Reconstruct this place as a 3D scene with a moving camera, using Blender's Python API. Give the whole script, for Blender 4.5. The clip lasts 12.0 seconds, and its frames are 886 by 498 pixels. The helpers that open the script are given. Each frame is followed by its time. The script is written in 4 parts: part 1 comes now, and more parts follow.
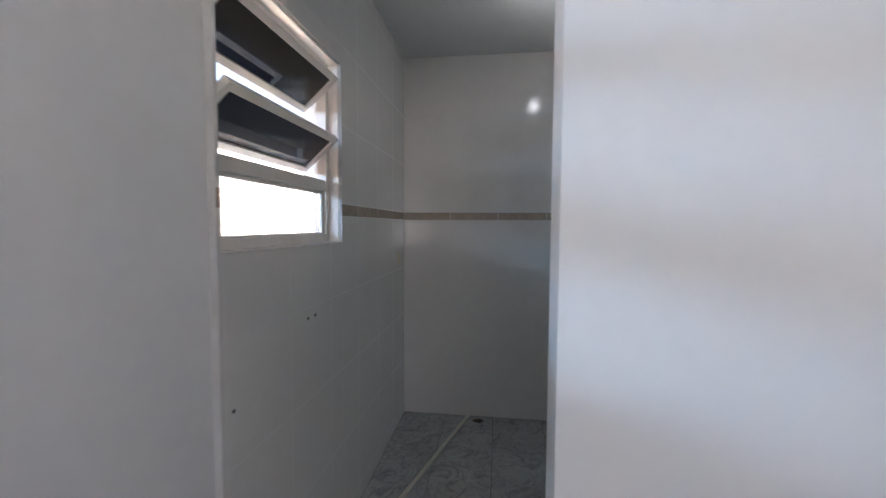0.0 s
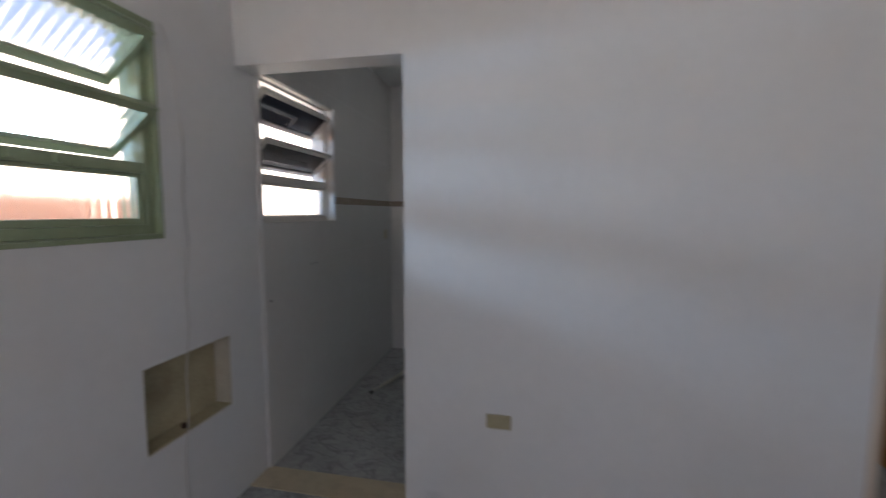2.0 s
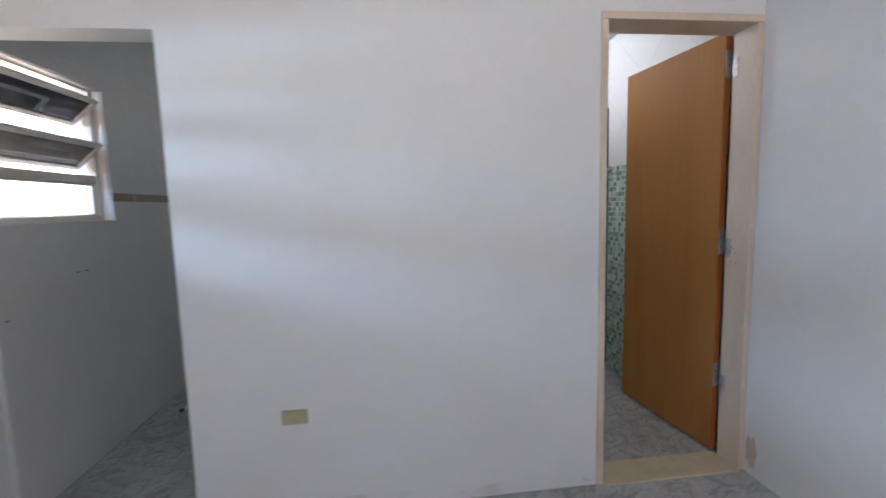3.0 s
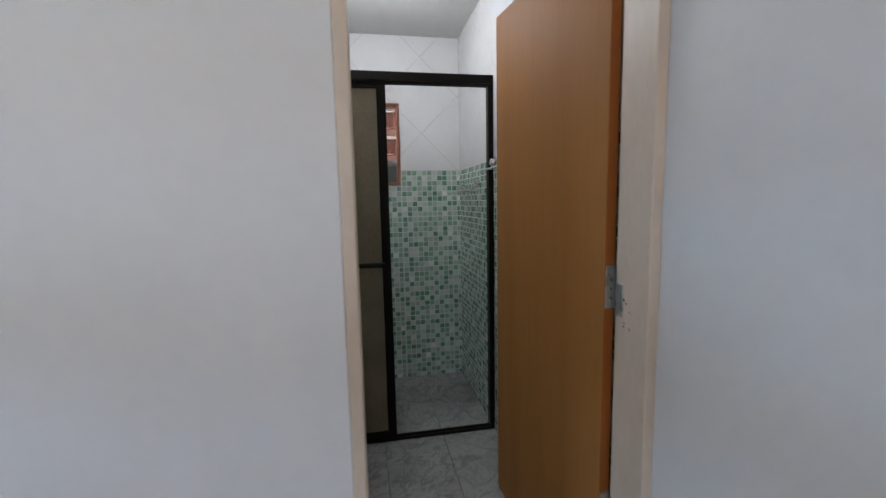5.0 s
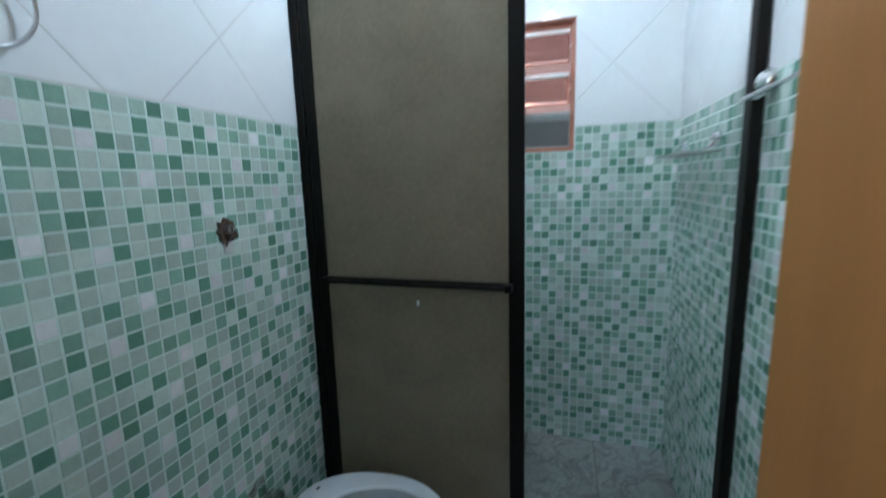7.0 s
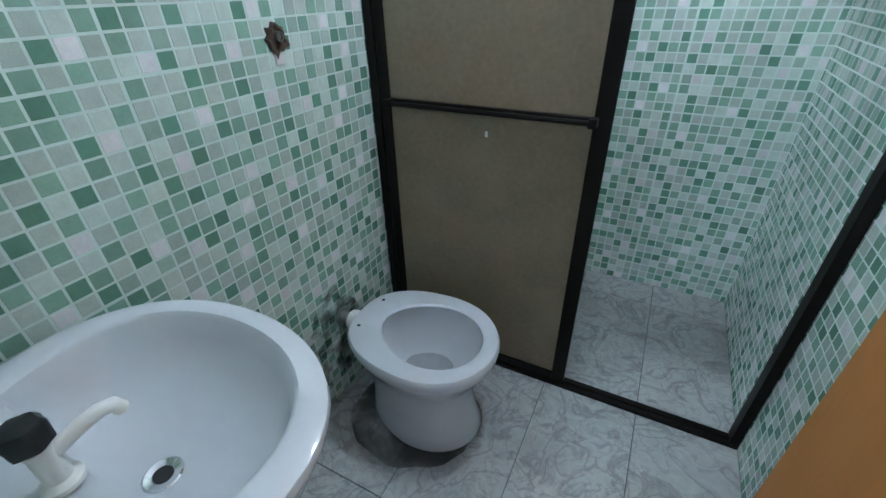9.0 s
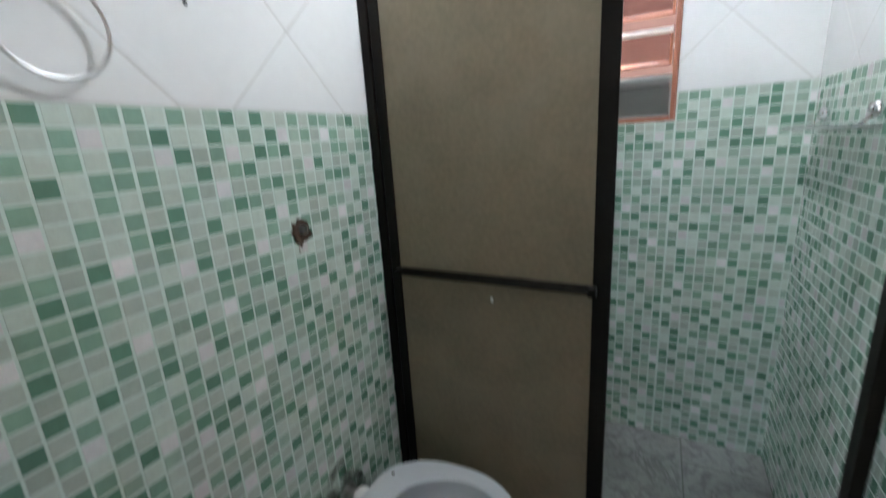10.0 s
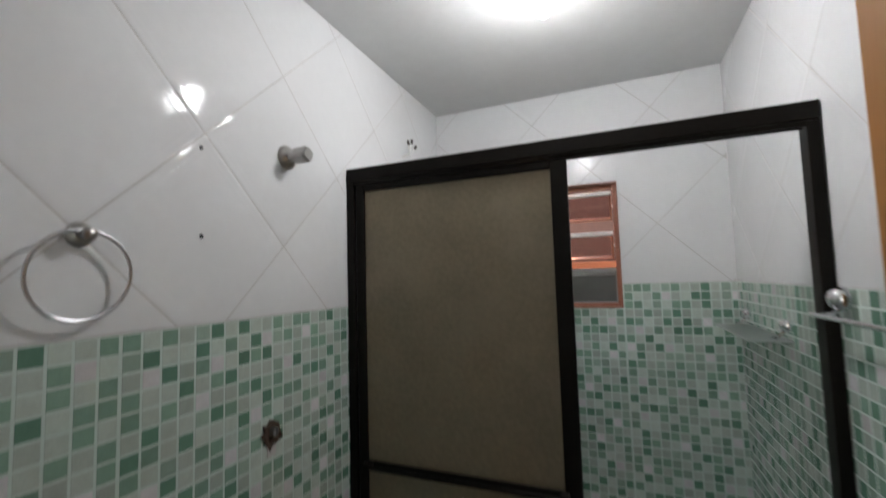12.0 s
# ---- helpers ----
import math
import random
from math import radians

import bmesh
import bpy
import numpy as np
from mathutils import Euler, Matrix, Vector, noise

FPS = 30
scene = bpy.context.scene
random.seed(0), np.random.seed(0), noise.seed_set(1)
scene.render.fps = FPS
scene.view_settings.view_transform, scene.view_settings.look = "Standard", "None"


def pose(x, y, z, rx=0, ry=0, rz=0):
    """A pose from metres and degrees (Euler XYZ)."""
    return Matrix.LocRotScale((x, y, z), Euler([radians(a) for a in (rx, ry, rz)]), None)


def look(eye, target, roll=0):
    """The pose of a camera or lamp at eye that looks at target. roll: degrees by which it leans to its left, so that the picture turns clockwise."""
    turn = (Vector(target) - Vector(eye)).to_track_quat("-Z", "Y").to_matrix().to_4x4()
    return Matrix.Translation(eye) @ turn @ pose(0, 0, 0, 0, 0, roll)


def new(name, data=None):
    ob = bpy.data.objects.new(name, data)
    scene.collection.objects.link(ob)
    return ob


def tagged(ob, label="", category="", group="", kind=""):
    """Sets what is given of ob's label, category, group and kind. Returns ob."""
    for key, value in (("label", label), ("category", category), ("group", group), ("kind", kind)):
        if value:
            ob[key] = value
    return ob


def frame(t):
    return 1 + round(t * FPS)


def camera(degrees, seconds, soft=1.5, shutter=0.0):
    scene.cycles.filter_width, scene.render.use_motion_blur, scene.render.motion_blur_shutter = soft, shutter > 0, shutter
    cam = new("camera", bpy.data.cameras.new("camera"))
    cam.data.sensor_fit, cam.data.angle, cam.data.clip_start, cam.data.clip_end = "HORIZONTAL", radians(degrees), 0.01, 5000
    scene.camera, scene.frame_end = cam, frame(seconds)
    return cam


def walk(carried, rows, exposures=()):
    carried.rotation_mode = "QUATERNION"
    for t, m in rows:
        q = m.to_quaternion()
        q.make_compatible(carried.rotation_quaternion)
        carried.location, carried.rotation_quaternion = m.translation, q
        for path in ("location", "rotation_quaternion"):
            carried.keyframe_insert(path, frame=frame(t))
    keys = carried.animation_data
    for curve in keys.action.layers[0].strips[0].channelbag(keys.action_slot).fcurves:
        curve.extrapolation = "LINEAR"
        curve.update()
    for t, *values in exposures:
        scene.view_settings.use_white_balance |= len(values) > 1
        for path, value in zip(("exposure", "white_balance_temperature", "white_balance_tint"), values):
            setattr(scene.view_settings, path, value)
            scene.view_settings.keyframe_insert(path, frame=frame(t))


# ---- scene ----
cam = camera(93.5, 12.0, 1.4, 0.6)
PATH = [
    (0, (0.683, -0.779, 1.361), (0.422, 1.2, 1.247), 0.3),
    (0.5, (0.777, -1.04, 1.372), (0.409, 0.921, 1.234), -0.2),
    (1, (0.896, -1.276, 1.385), (0.429, 0.666, 1.286), 0.4),
    (1.5, (1.138, -1.525, 1.367), (0.463, 0.354, 1.246), 2.2),
    (2, (1.319, -1.73, 1.346), (0.922, 0.222, 1.17), 0.1),
    (2.5, (1.472, -1.827, 1.326), (1.485, 0.158, 1.085), -1.0),
    (3, (1.664, -1.741, 1.322), (1.887, 0.236, 1.114), -1.6),
    (3.2, (1.767, -1.684, 1.322), (2.005, 0.293, 1.133), -0.6),
    (3.5, (1.925, -1.591, 1.348), (2.285, 0.363, 1.114), -0.9),
    (3.7, (2.029, -1.514, 1.349), (2.464, 0.422, 1.096), -2.3),
    (5.3, (2.665, -0.734, 1.364), (2.982, 1.229, 1.147), -0.6),
    (5.5, (2.691, -0.621, 1.379), (2.968, 1.353, 1.216), -0.4),
    (5.7, (2.731, -0.483, 1.384), (2.991, 1.498, 1.288), 0.5),
    (6, (2.773, -0.33, 1.379), (2.883, 1.666, 1.3), -0.2),
    (6.5, (2.828, -0.093, 1.364), (2.586, 1.888, 1.243), -1.4),
    (7, (2.862, 0.109, 1.345), (2.284, 1.996, 1.024), -1.7),
    (7.5, (2.867, 0.171, 1.328), (2.174, 1.932, 0.681), -2.9),
    (7.7, (2.847, 0.174, 1.324), (2.164, 1.906, 0.595), -2.2),
    (9.3, (2.842, 0.201, 1.324), (2.028, 1.678, 0.249), -2.1),
    (9.5, (2.846, 0.199, 1.345), (2.01, 1.769, 0.431), -2.1),
    (10, (2.834, 0.202, 1.442), (1.931, 1.916, 0.943), -3.5),
    (10.5, (2.805, 0.212, 1.559), (1.89, 1.987, 1.44), -3.2),
    (11, (2.82, 0.203, 1.661), (1.981, 2.007, 1.864), -1.7),
    (11.5, (2.823, 0.193, 1.68), (2.018, 2.002, 1.966), -2.5),
    (12, (2.845, 0.131, 1.625), (2.091, 1.978, 1.768), -1.7),
]
EXPOSURES = [(0, 2.7, 6150, 12), (0.5, 2.65, 6200, 13), (1.5, 1.7, 6200, 12), (2.1, 1.85, 6200, 12), (2.5, 2.4, 6050, 13), (3, 2.6, 6000, 11), (3.7, 2.55, 6050, 9), (5.5, 2.45, 6100, 8), (6, 2.6, 5700, 0),
             (6.5, 3.1, 4950, -9), (7, 3.3, 5000, -4), (7.5, 3.45, 5350, 0), (9.5, 3.95, 5100, 0), (10, 3.5, 5850, 4), (10.5, 2.95, 6200, 6), (11, 2.43, 6200, 8), (12, 2.43, 6300, 8)]
walk(cam, [(t, look(eye, target, roll)) for t, eye, target, roll in PATH], EXPOSURES)

# ---- world, sun and large lights ----
world = bpy.data.worlds.new("sky")
scene.world = world
world.use_nodes = True
wn = world.node_tree
sky = wn.nodes.new("ShaderNodeTexSky")
sky.sky_type, sky.sun_disc = "NISHITA", False
sky.air_density, sky.dust_density, sky.ozone_density = 0.7, 9.0, 0.3
sky.sun_elevation, sky.sun_rotation = radians(53), radians(75)
wn.links.new(sky.outputs[0], wn.nodes["Background"].inputs[0])
wn.nodes["Background"].inputs[1].default_value = 0.15


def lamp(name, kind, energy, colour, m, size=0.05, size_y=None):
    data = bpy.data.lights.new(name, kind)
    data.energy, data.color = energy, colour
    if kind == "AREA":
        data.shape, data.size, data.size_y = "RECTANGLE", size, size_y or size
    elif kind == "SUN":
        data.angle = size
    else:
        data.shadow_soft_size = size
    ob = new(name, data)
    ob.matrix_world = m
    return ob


lamp("sun", "SUN", 5.0, (1, 0.95, 0.87), look((6, 1.6, 8.2), (0, 0, 0)), radians(0.5))
# daylight in the wide window behind the walker
lamp("window_daylight", "AREA", 3.1, (1.0, 0.93, 0.885), look((1.55, -3.63, 1.55), (2.0, -0.7, 1.3)), 1.45, 1.15)
# stand-in lamp for open sky between added overhang and yard wall, facing side windows
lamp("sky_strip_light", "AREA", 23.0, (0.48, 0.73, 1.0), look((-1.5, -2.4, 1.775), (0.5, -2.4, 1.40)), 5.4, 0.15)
# the two bare bulbs
lamp("bathroom_bulb_light", "POINT", 2.05, (1.0, 0.97, 0.97), pose(2.70, 1.285, 2.388), 0.033)
lamp("kitchen_bulb_light", "POINT", 0.05, (1.0, 0.98, 0.97), pose(0.975, 1.31, 2.385), 0.033)

# ---- materials ----


def material(name, colour, rough=0.5, metal=0.0, vary=0.06, scale=6.0, bump=0.0, bump_scale=60.0, stretch=(1, 1, 1), dirt=None, dirt_amount=0.0, coat=0.0, spec=0.5):
    """Principled surface with colour variation at two scales, fine relief and soft dirt patches."""
    m = bpy.data.materials.new(name)
    m.use_nodes = True
    t = m.node_tree
    n, ln = t.nodes, t.links.new
    p = n["Principled BSDF"]
    p.inputs["Roughness"].default_value, p.inputs["Metallic"].default_value = rough, metal
    p.inputs["Coat Weight"].default_value, p.inputs["Specular IOR Level"].default_value = coat, spec
    tc, mp = n.new("ShaderNodeTexCoord"), n.new("ShaderNodeMapping")
    mp.inputs["Scale"].default_value = stretch
    geo = n.new("ShaderNodeNewGeometry")
    ln(geo.outputs["Position"], mp.inputs[0])
    big, fine = n.new("ShaderNodeTexNoise"), n.new("ShaderNodeTexNoise")
    big.inputs["Scale"].default_value, fine.inputs["Scale"].default_value = scale, scale * 9
    big.inputs["Detail"].default_value = fine.inputs["Detail"].default_value = 4
    ln(mp.outputs[0], big.inputs["Vector"]), ln(mp.outputs[0], fine.inputs["Vector"])
    add = n.new("ShaderNodeMath")
    add.operation = "ADD"
    ln(big.outputs["Fac"], add.inputs[0]), ln(fine.outputs["Fac"], add.inputs[1])
    ramp = n.new("ShaderNodeMapRange")
    ramp.inputs["From Min"].default_value, ramp.inputs["From Max"].default_value = 0.65, 1.35
    ramp.inputs["To Min"].default_value, ramp.inputs["To Max"].default_value = 1 - vary, 1 + vary
    ln(add.outputs[0], ramp.inputs["Value"])
    mul = n.new("ShaderNodeVectorMath")
    mul.operation = "SCALE"
    mul.inputs[0].default_value = colour
    ln(ramp.outputs[0], mul.inputs["Scale"])
    out = mul.outputs[0]
    if dirt:
        patch, grade, mix = n.new("ShaderNodeTexNoise"), n.new("ShaderNodeMapRange"), n.new("ShaderNodeMix")
        patch.inputs["Scale"].default_value, patch.inputs["Detail"].default_value = scale * 0.7, 7
        ln(mp.outputs[0], patch.inputs["Vector"])
        grade.inputs["From Min"].default_value, grade.inputs["From Max"].default_value = 0.5, 0.75
        grade.inputs["To Max"].default_value = dirt_amount
        ln(patch.outputs["Fac"], grade.inputs["Value"])
        mix.data_type = "RGBA"
        ln(grade.outputs[0], mix.inputs["Factor"]), ln(out, mix.inputs[6])
        mix.inputs[7].default_value = (*dirt, 1)
        out = mix.outputs[2]
    ln(out, p.inputs["Base Color"])
    if bump:
        rel, bp = n.new("ShaderNodeTexNoise"), n.new("ShaderNodeBump")
        rel.inputs["Scale"].default_value, rel.inputs["Detail"].default_value = bump_scale, 5
        ln(mp.outputs[0], rel.inputs["Vector"]), ln(rel.outputs["Fac"], bp.inputs["Height"])
        bp.inputs["Strength"].default_value, bp.inputs["Distance"].default_value = bump, 0.004
        ln(bp.outputs[0], p.inputs["Normal"])
    return m


def mosaic_material(name, colour, source, output):
    """One glaze of the mosaic squares, each piece a little lighter or darker than the next."""
    m = material(name, (1, 1, 1), 0.16, vary=0.10, scale=45, bump=0.12, bump_scale=70)
    t = m.node_tree
    n, ln = t.nodes, t.links.new
    rnd, ramp, mul = n.new(source), n.new("ShaderNodeValToRGB"), n.new("ShaderNodeMix")
    for e, k in zip(ramp.color_ramp.elements, (0.84, 1.14)):
        e.color = (*(k * c for c in colour), 1)
    ln(rnd.outputs[output], ramp.inputs[0])
    p = n["Principled BSDF"]
    old = p.inputs["Base Color"].links[0].from_socket
    mul.data_type, mul.blend_type = "RGBA", "MULTIPLY"
    mul.inputs["Factor"].default_value = 1
    ln(ramp.outputs[0], mul.inputs[6]), ln(old, mul.inputs[7]), ln(mul.outputs[2], p.inputs["Base Color"])
    return m


def marble_material(name):
    """Grey printed-marble floor tile with dark branching veins."""
    m = material(name, (0.41, 0.41, 0.405), 0.24, vary=0.14, scale=5, bump=0.08, bump_scale=25, dirt=(0.22, 0.215, 0.205), dirt_amount=0.5)
    t = m.node_tree
    n, ln = t.nodes, t.links.new
    geo, info, offs = n.new("ShaderNodeNewGeometry"), n.new("ShaderNodeObjectInfo"), n.new("ShaderNodeVectorMath")
    scl = n.new("ShaderNodeVectorMath")
    scl.operation = "SCALE"
    scl.inputs[0].default_value, offs.operation = (31, 17, 9), "ADD"
    ln(info.outputs["Random"], scl.inputs["Scale"])
    ln(geo.outputs["Position"], offs.inputs[0]), ln(scl.outputs[0], offs.inputs[1])
    p = n["Principled BSDF"]
    out = p.inputs["Base Color"].links[0].from_socket
    for size, width, amount in ((6, 0.035, 0.55), (14, 0.05, 0.32)):
        nz, ab, gr, mx = n.new("ShaderNodeTexNoise"), n.new("ShaderNodeMath"), n.new("ShaderNodeMapRange"), n.new("ShaderNodeMix")
        nz.inputs["Scale"].default_value, nz.inputs["Detail"].default_value, nz.inputs["Distortion"].default_value = size, 5, 1.2
        ln(offs.outputs[0], nz.inputs["Vector"])
        dist = n.new("ShaderNodeMath")
        dist.operation, dist.inputs[1].default_value = "SUBTRACT", 0.5
        ln(nz.outputs["Fac"], dist.inputs[0])
        ab.operation = "ABSOLUTE"
        ln(dist.outputs[0], ab.inputs[0])
        gr.inputs["From Min"].default_value, gr.inputs["From Max"].default_value = 0, width
        gr.inputs["To Min"].default_value, gr.inputs["To Max"].default_value = amount, 0
        ln(ab.outputs[0], gr.inputs["Value"])
        mx.data_type = "RGBA"
        ln(gr.outputs[0], mx.inputs["Factor"]), ln(out, mx.inputs[6])
        mx.inputs[7].default_value = (0.16, 0.16, 0.163, 1)
        out = mx.outputs[2]
    ln(out, p.inputs["Base Color"])
    return m


def glass_material(name, colour, rough):
    m = bpy.data.materials.new(name)
    m.use_nodes = True
    p = m.node_tree.nodes["Principled BSDF"]
    p.inputs["Base Color"].default_value, p.inputs["Roughness"].default_value = (*colour, 1), rough
    p.inputs["Transmission Weight"].default_value, p.inputs["IOR"].default_value = 1, 1.45
    return m


def acrylic_material(name):
    """Brown-olive hammered acrylic: mostly body colour, some light let through."""
    m = material(name, (0.228, 0.19, 0.127), 0.36, vary=0.16, scale=7, bump=0.22, bump_scale=24, dirt=(0.29, 0.245, 0.175), dirt_amount=0.6, spec=0.3)
    t = m.node_tree
    p = t.nodes["Principled BSDF"]
    tr, mix = t.nodes.new("ShaderNodeBsdfTranslucent"), t.nodes.new("ShaderNodeMixShader")
    tr.inputs[0].default_value = (0.28, 0.24, 0.15, 1)
    mix.inputs[0].default_value = 0.07
    t.links.new(p.outputs[0], mix.inputs[1]), t.links.new(tr.outputs[0], mix.inputs[2])
    t.links.new(mix.outputs[0], t.nodes["Material Output"].inputs[0])
    return m


def glow_material(name, colour, strength):
    m = bpy.data.materials.new(name)
    m.use_nodes = True
    p = m.node_tree.nodes["Principled BSDF"]
    p.inputs["Emission Color"].default_value, p.inputs["Emission Strength"].default_value = (*colour, 1), strength
    return m


def wood_material(name, colour, dark, rough=0.5):
    """Vertical-grained veneer."""
    m = material(name, colour, rough, vary=0.07, scale=2, bump=0.05, bump_scale=30, stretch=(4.5, 4.5, 0.22), dirt=dark, dirt_amount=0.6, spec=0.3)
    return m


def grime_material(name, colour, scale, low, high, amount):
    """Patchy dirt, or stain with painted shade, that lets the surface under it show through."""
    m = material(name, colour, 0.6, vary=0.25, scale=25)
    t = m.node_tree
    n, ln = t.nodes, t.links.new
    geo, nz, gr = n.new("ShaderNodeNewGeometry"), n.new("ShaderNodeTexNoise"), n.new("ShaderNodeMapRange")
    nz.inputs["Scale"].default_value, nz.inputs["Detail"].default_value = scale, 6
    gr.inputs["From Min"].default_value, gr.inputs["From Max"].default_value, gr.inputs["To Max"].default_value = low, high, amount
    ln(geo.outputs["Position"], nz.inputs["Vector"]), ln(nz.outputs["Fac"], gr.inputs["Value"])
    ln(gr.outputs[0], n["Principled BSDF"].inputs["Alpha"])
    return m


STAIN_SHADE = grime_material("grey_stain_and_shade", (0.10, 0.098, 0.09), 7, 0.3, 0.65, 0.48)
MOSS = grime_material("dark_green_grime", (0.065, 0.09, 0.05), 16, 0.42, 0.70, 0.5)
SCUFF = grime_material("faint_grey_scuff", (0.52, 0.49, 0.45), 9, 0.5, 0.8, 0.10)
PAINT = material("wall_paint", (0.70, 0.69, 0.69), 0.55, vary=0.025, scale=2.2, bump=0.25, bump_scale=22, dirt=(0.60, 0.585, 0.565), dirt_amount=0.35)
CEIL = material("ceiling_paint", (0.70, 0.70, 0.69), 0.8, vary=0.03, scale=2, bump=0.2, bump_scale=30)
GROUT = material("pale_green_glaze", (0.60, 0.70, 0.65), 0.3, vary=0.06, scale=12)
WGROUT = material("white_grout", (0.57, 0.56, 0.545), 0.7, vary=0.12, scale=9)
WTILE = material("white_glazed_tile", (0.76, 0.765, 0.77), 0.07, vary=0.02, scale=4, bump=0.10, bump_scale=9)
KGROUT = material("kitchen_grout", (0.56, 0.55, 0.54), 0.6, vary=0.06, scale=9)
KTILE = material("kitchen_white_tile", (0.62, 0.595, 0.575), 0.12, vary=0.03, scale=3, bump=0.12, bump_scale=8)
STRIP = material("brown_listello", (0.30, 0.24, 0.19), 0.25, vary=0.25, scale=25)
# glazes of the mosaic, pale to dark, and white
GLAZES = ((0.53, 0.605, 0.55), (0.465, 0.53, 0.48), (0.35, 0.455, 0.385), (0.25, 0.385, 0.30), (0.145, 0.275, 0.20), (0.715, 0.70, 0.71))
# which glazes each letter of the printed panels may be
LETTERS = {"L": (0, 0, 0, 1, 1), "G": (1, 2), "M": (2, 3, 3), "D": (4, 4, 4, 3), "W": (5,)}
# the printed panels, ten squares each way
PANELS = (("MLMLMDLDLG", "MDLLDLMLDW", "LWDLMWLDMD", "MLLDLMDLLL", "DLMLWLLMDM", "LDLLMDMLLD", "DMLDLLLDWM", "MLMLMDLMLL", "LWDLLMWLDM", "MLLDMLDMLL"),
          ("DLMDLMDLLM", "MDLWMLLDML", "LGMLDMLMDW", "MWDLLLDLML", "MLLMDMLMLD", "MDMLLWLDLM", "LLLDMLMLWL", "MMDLWMLDLM", "DLLMLDMLML", "LLMLDLWMLD"),
          ("LMLWMMDLLM", "DLMLDLLDWL", "LDLMLMLMLM", "MLWLDLDLMD", "LMLDLMLLDL", "WLDLMWLMLM", "LDMLLLDLLM", "MLLMDMLDWL", "DMLWLDMLMG", "LLDLMMDMLL"),
          ("GMDLGMGLDL", "MLLDWLLDDL", "MMLMLMMLDL", "LLDLMDLLLD", "DMLLDLDLWM", "LWLMLDMDML", "MLDLLMLLLD", "WMLDWLMLDL", "LDLLMMLMWM", "DMLMLMMMLM"))
MOSAIC_ONE = [mosaic_material("mosaic_glaze", c, "ShaderNodeObjectInfo", "Random") for c in GLAZES]
MOSAIC_ALL = [mosaic_material("mosaic_glaze_joined", c, "ShaderNodeNewGeometry", "Random Per Island") for c in GLAZES]
MARBLE = marble_material("grey_marble_tile")
JOINT = material("dark_floor_joint", (0.10, 0.10, 0.095), 0.8, vary=0.2, scale=20)
SILL = material("beige_threshold_stone", (0.50, 0.42, 0.29), 0.4, vary=0.12, scale=18, dirt=(0.32, 0.27, 0.2), dirt_amount=0.5)
BEIGE = material("beige_frame_paint", (0.63, 0.52, 0.42), 0.42, vary=0.05, scale=7, bump=0.2, bump_scale=30, stretch=(1, 1, 0.4), dirt=(0.45, 0.35, 0.24), dirt_amount=0.55)
DOOR = wood_material("orange_door_veneer", (0.37, 0.168, 0.045), (0.30, 0.125, 0.03), 0.62)
DOOR_EDGE = wood_material("door_edge_veneer", (0.36, 0.11, 0.025), (0.25, 0.08, 0.02))
STEEL = material("worn_hinge_steel", (0.52, 0.53, 0.53), 0.42, metal=0.75, vary=0.25, scale=60, dirt=(0.2, 0.15, 0.1), dirt_amount=0.7)
RUST = material("rusty_screw", (0.09, 0.06, 0.04), 0.8, vary=0.3, scale=80)
BRUSHED = material("worn_chrome", (0.62, 0.62, 0.63), 0.33, metal=1.0, vary=0.12, scale=40)
CHROME = material("chrome", (0.75, 0.76, 0.77), 0.10, metal=1.0, vary=0.05, scale=30)
DULL = material("dull_chrome", (0.42, 0.41, 0.39), 0.28, metal=0.9, vary=0.2, scale=50)
BRONZE = material("black_anodised_aluminium", (0.008, 0.0065, 0.005), 0.45, metal=0.0, vary=0.2, scale=18, spec=0.12)
ACRYLIC = acrylic_material("olive_acrylic")
GREEN = material("sage_green_enamel", (0.28, 0.325, 0.20), 0.4, vary=0.08, scale=9, bump=0.15, bump_scale=40, dirt=(0.22, 0.26, 0.14), dirt_amount=0.4)
CREAM = material("cream_white_enamel", (0.68, 0.63, 0.58), 0.38, vary=0.05, scale=9, dirt=(0.5, 0.44, 0.38), dirt_amount=0.3)
SALMON = material("salmon_enamel", (0.42, 0.18, 0.115), 0.4, vary=0.12, scale=14, dirt=(0.35, 0.17, 0.11), dirt_amount=0.5)
RIBBED = glass_material("ribbed_clear_glass", (1.0, 0.975, 0.95), 0.12)
SMOKED = glass_material("ribbed_smoked_glass", (0.008, 0.0078, 0.008), 0.05)
GREYGLASS = material("dull_grey_glass", (0.13, 0.14, 0.13), 0.3, vary=0.1, scale=20)
GREYGLASS.node_tree.nodes["Principled BSDF"].inputs["Transmission Weight"].default_value = 0.3
PINKGLASS = glass_material("ribbed_pinkish_glass", (0.60, 0.48, 0.46), 0.12)
SHELF = material("frosted_shelf_glass", (0.66, 0.70, 0.68), 0.35, vary=0.05, scale=12)
SHELF.node_tree.nodes["Principled BSDF"].inputs["Transmission Weight"].default_value = 0.85
GREYMETAL = material("grey_steel_bead", (0.30, 0.31, 0.30), 0.45, vary=0.15, scale=30)
CERAMIC = material("white_sanitary_ceramic", (0.56, 0.575, 0.605), 0.09, vary=0.015, scale=5, dirt=(0.54, 0.54, 0.535), dirt_amount=0.3)
WATER = material("toilet_water", (0.30, 0.31, 0.32), 0.04, vary=0.1, scale=20)
PLASTIC = material("white_plastic", (0.74, 0.73, 0.70), 0.35, vary=0.03, scale=20)
BLACKP = material("black_plastic", (0.015, 0.015, 0.016), 0.35, vary=0.2, scale=30)
BEIGEP = material("beige_plastic", (0.40, 0.35, 0.22), 0.45, vary=0.08, scale=30)
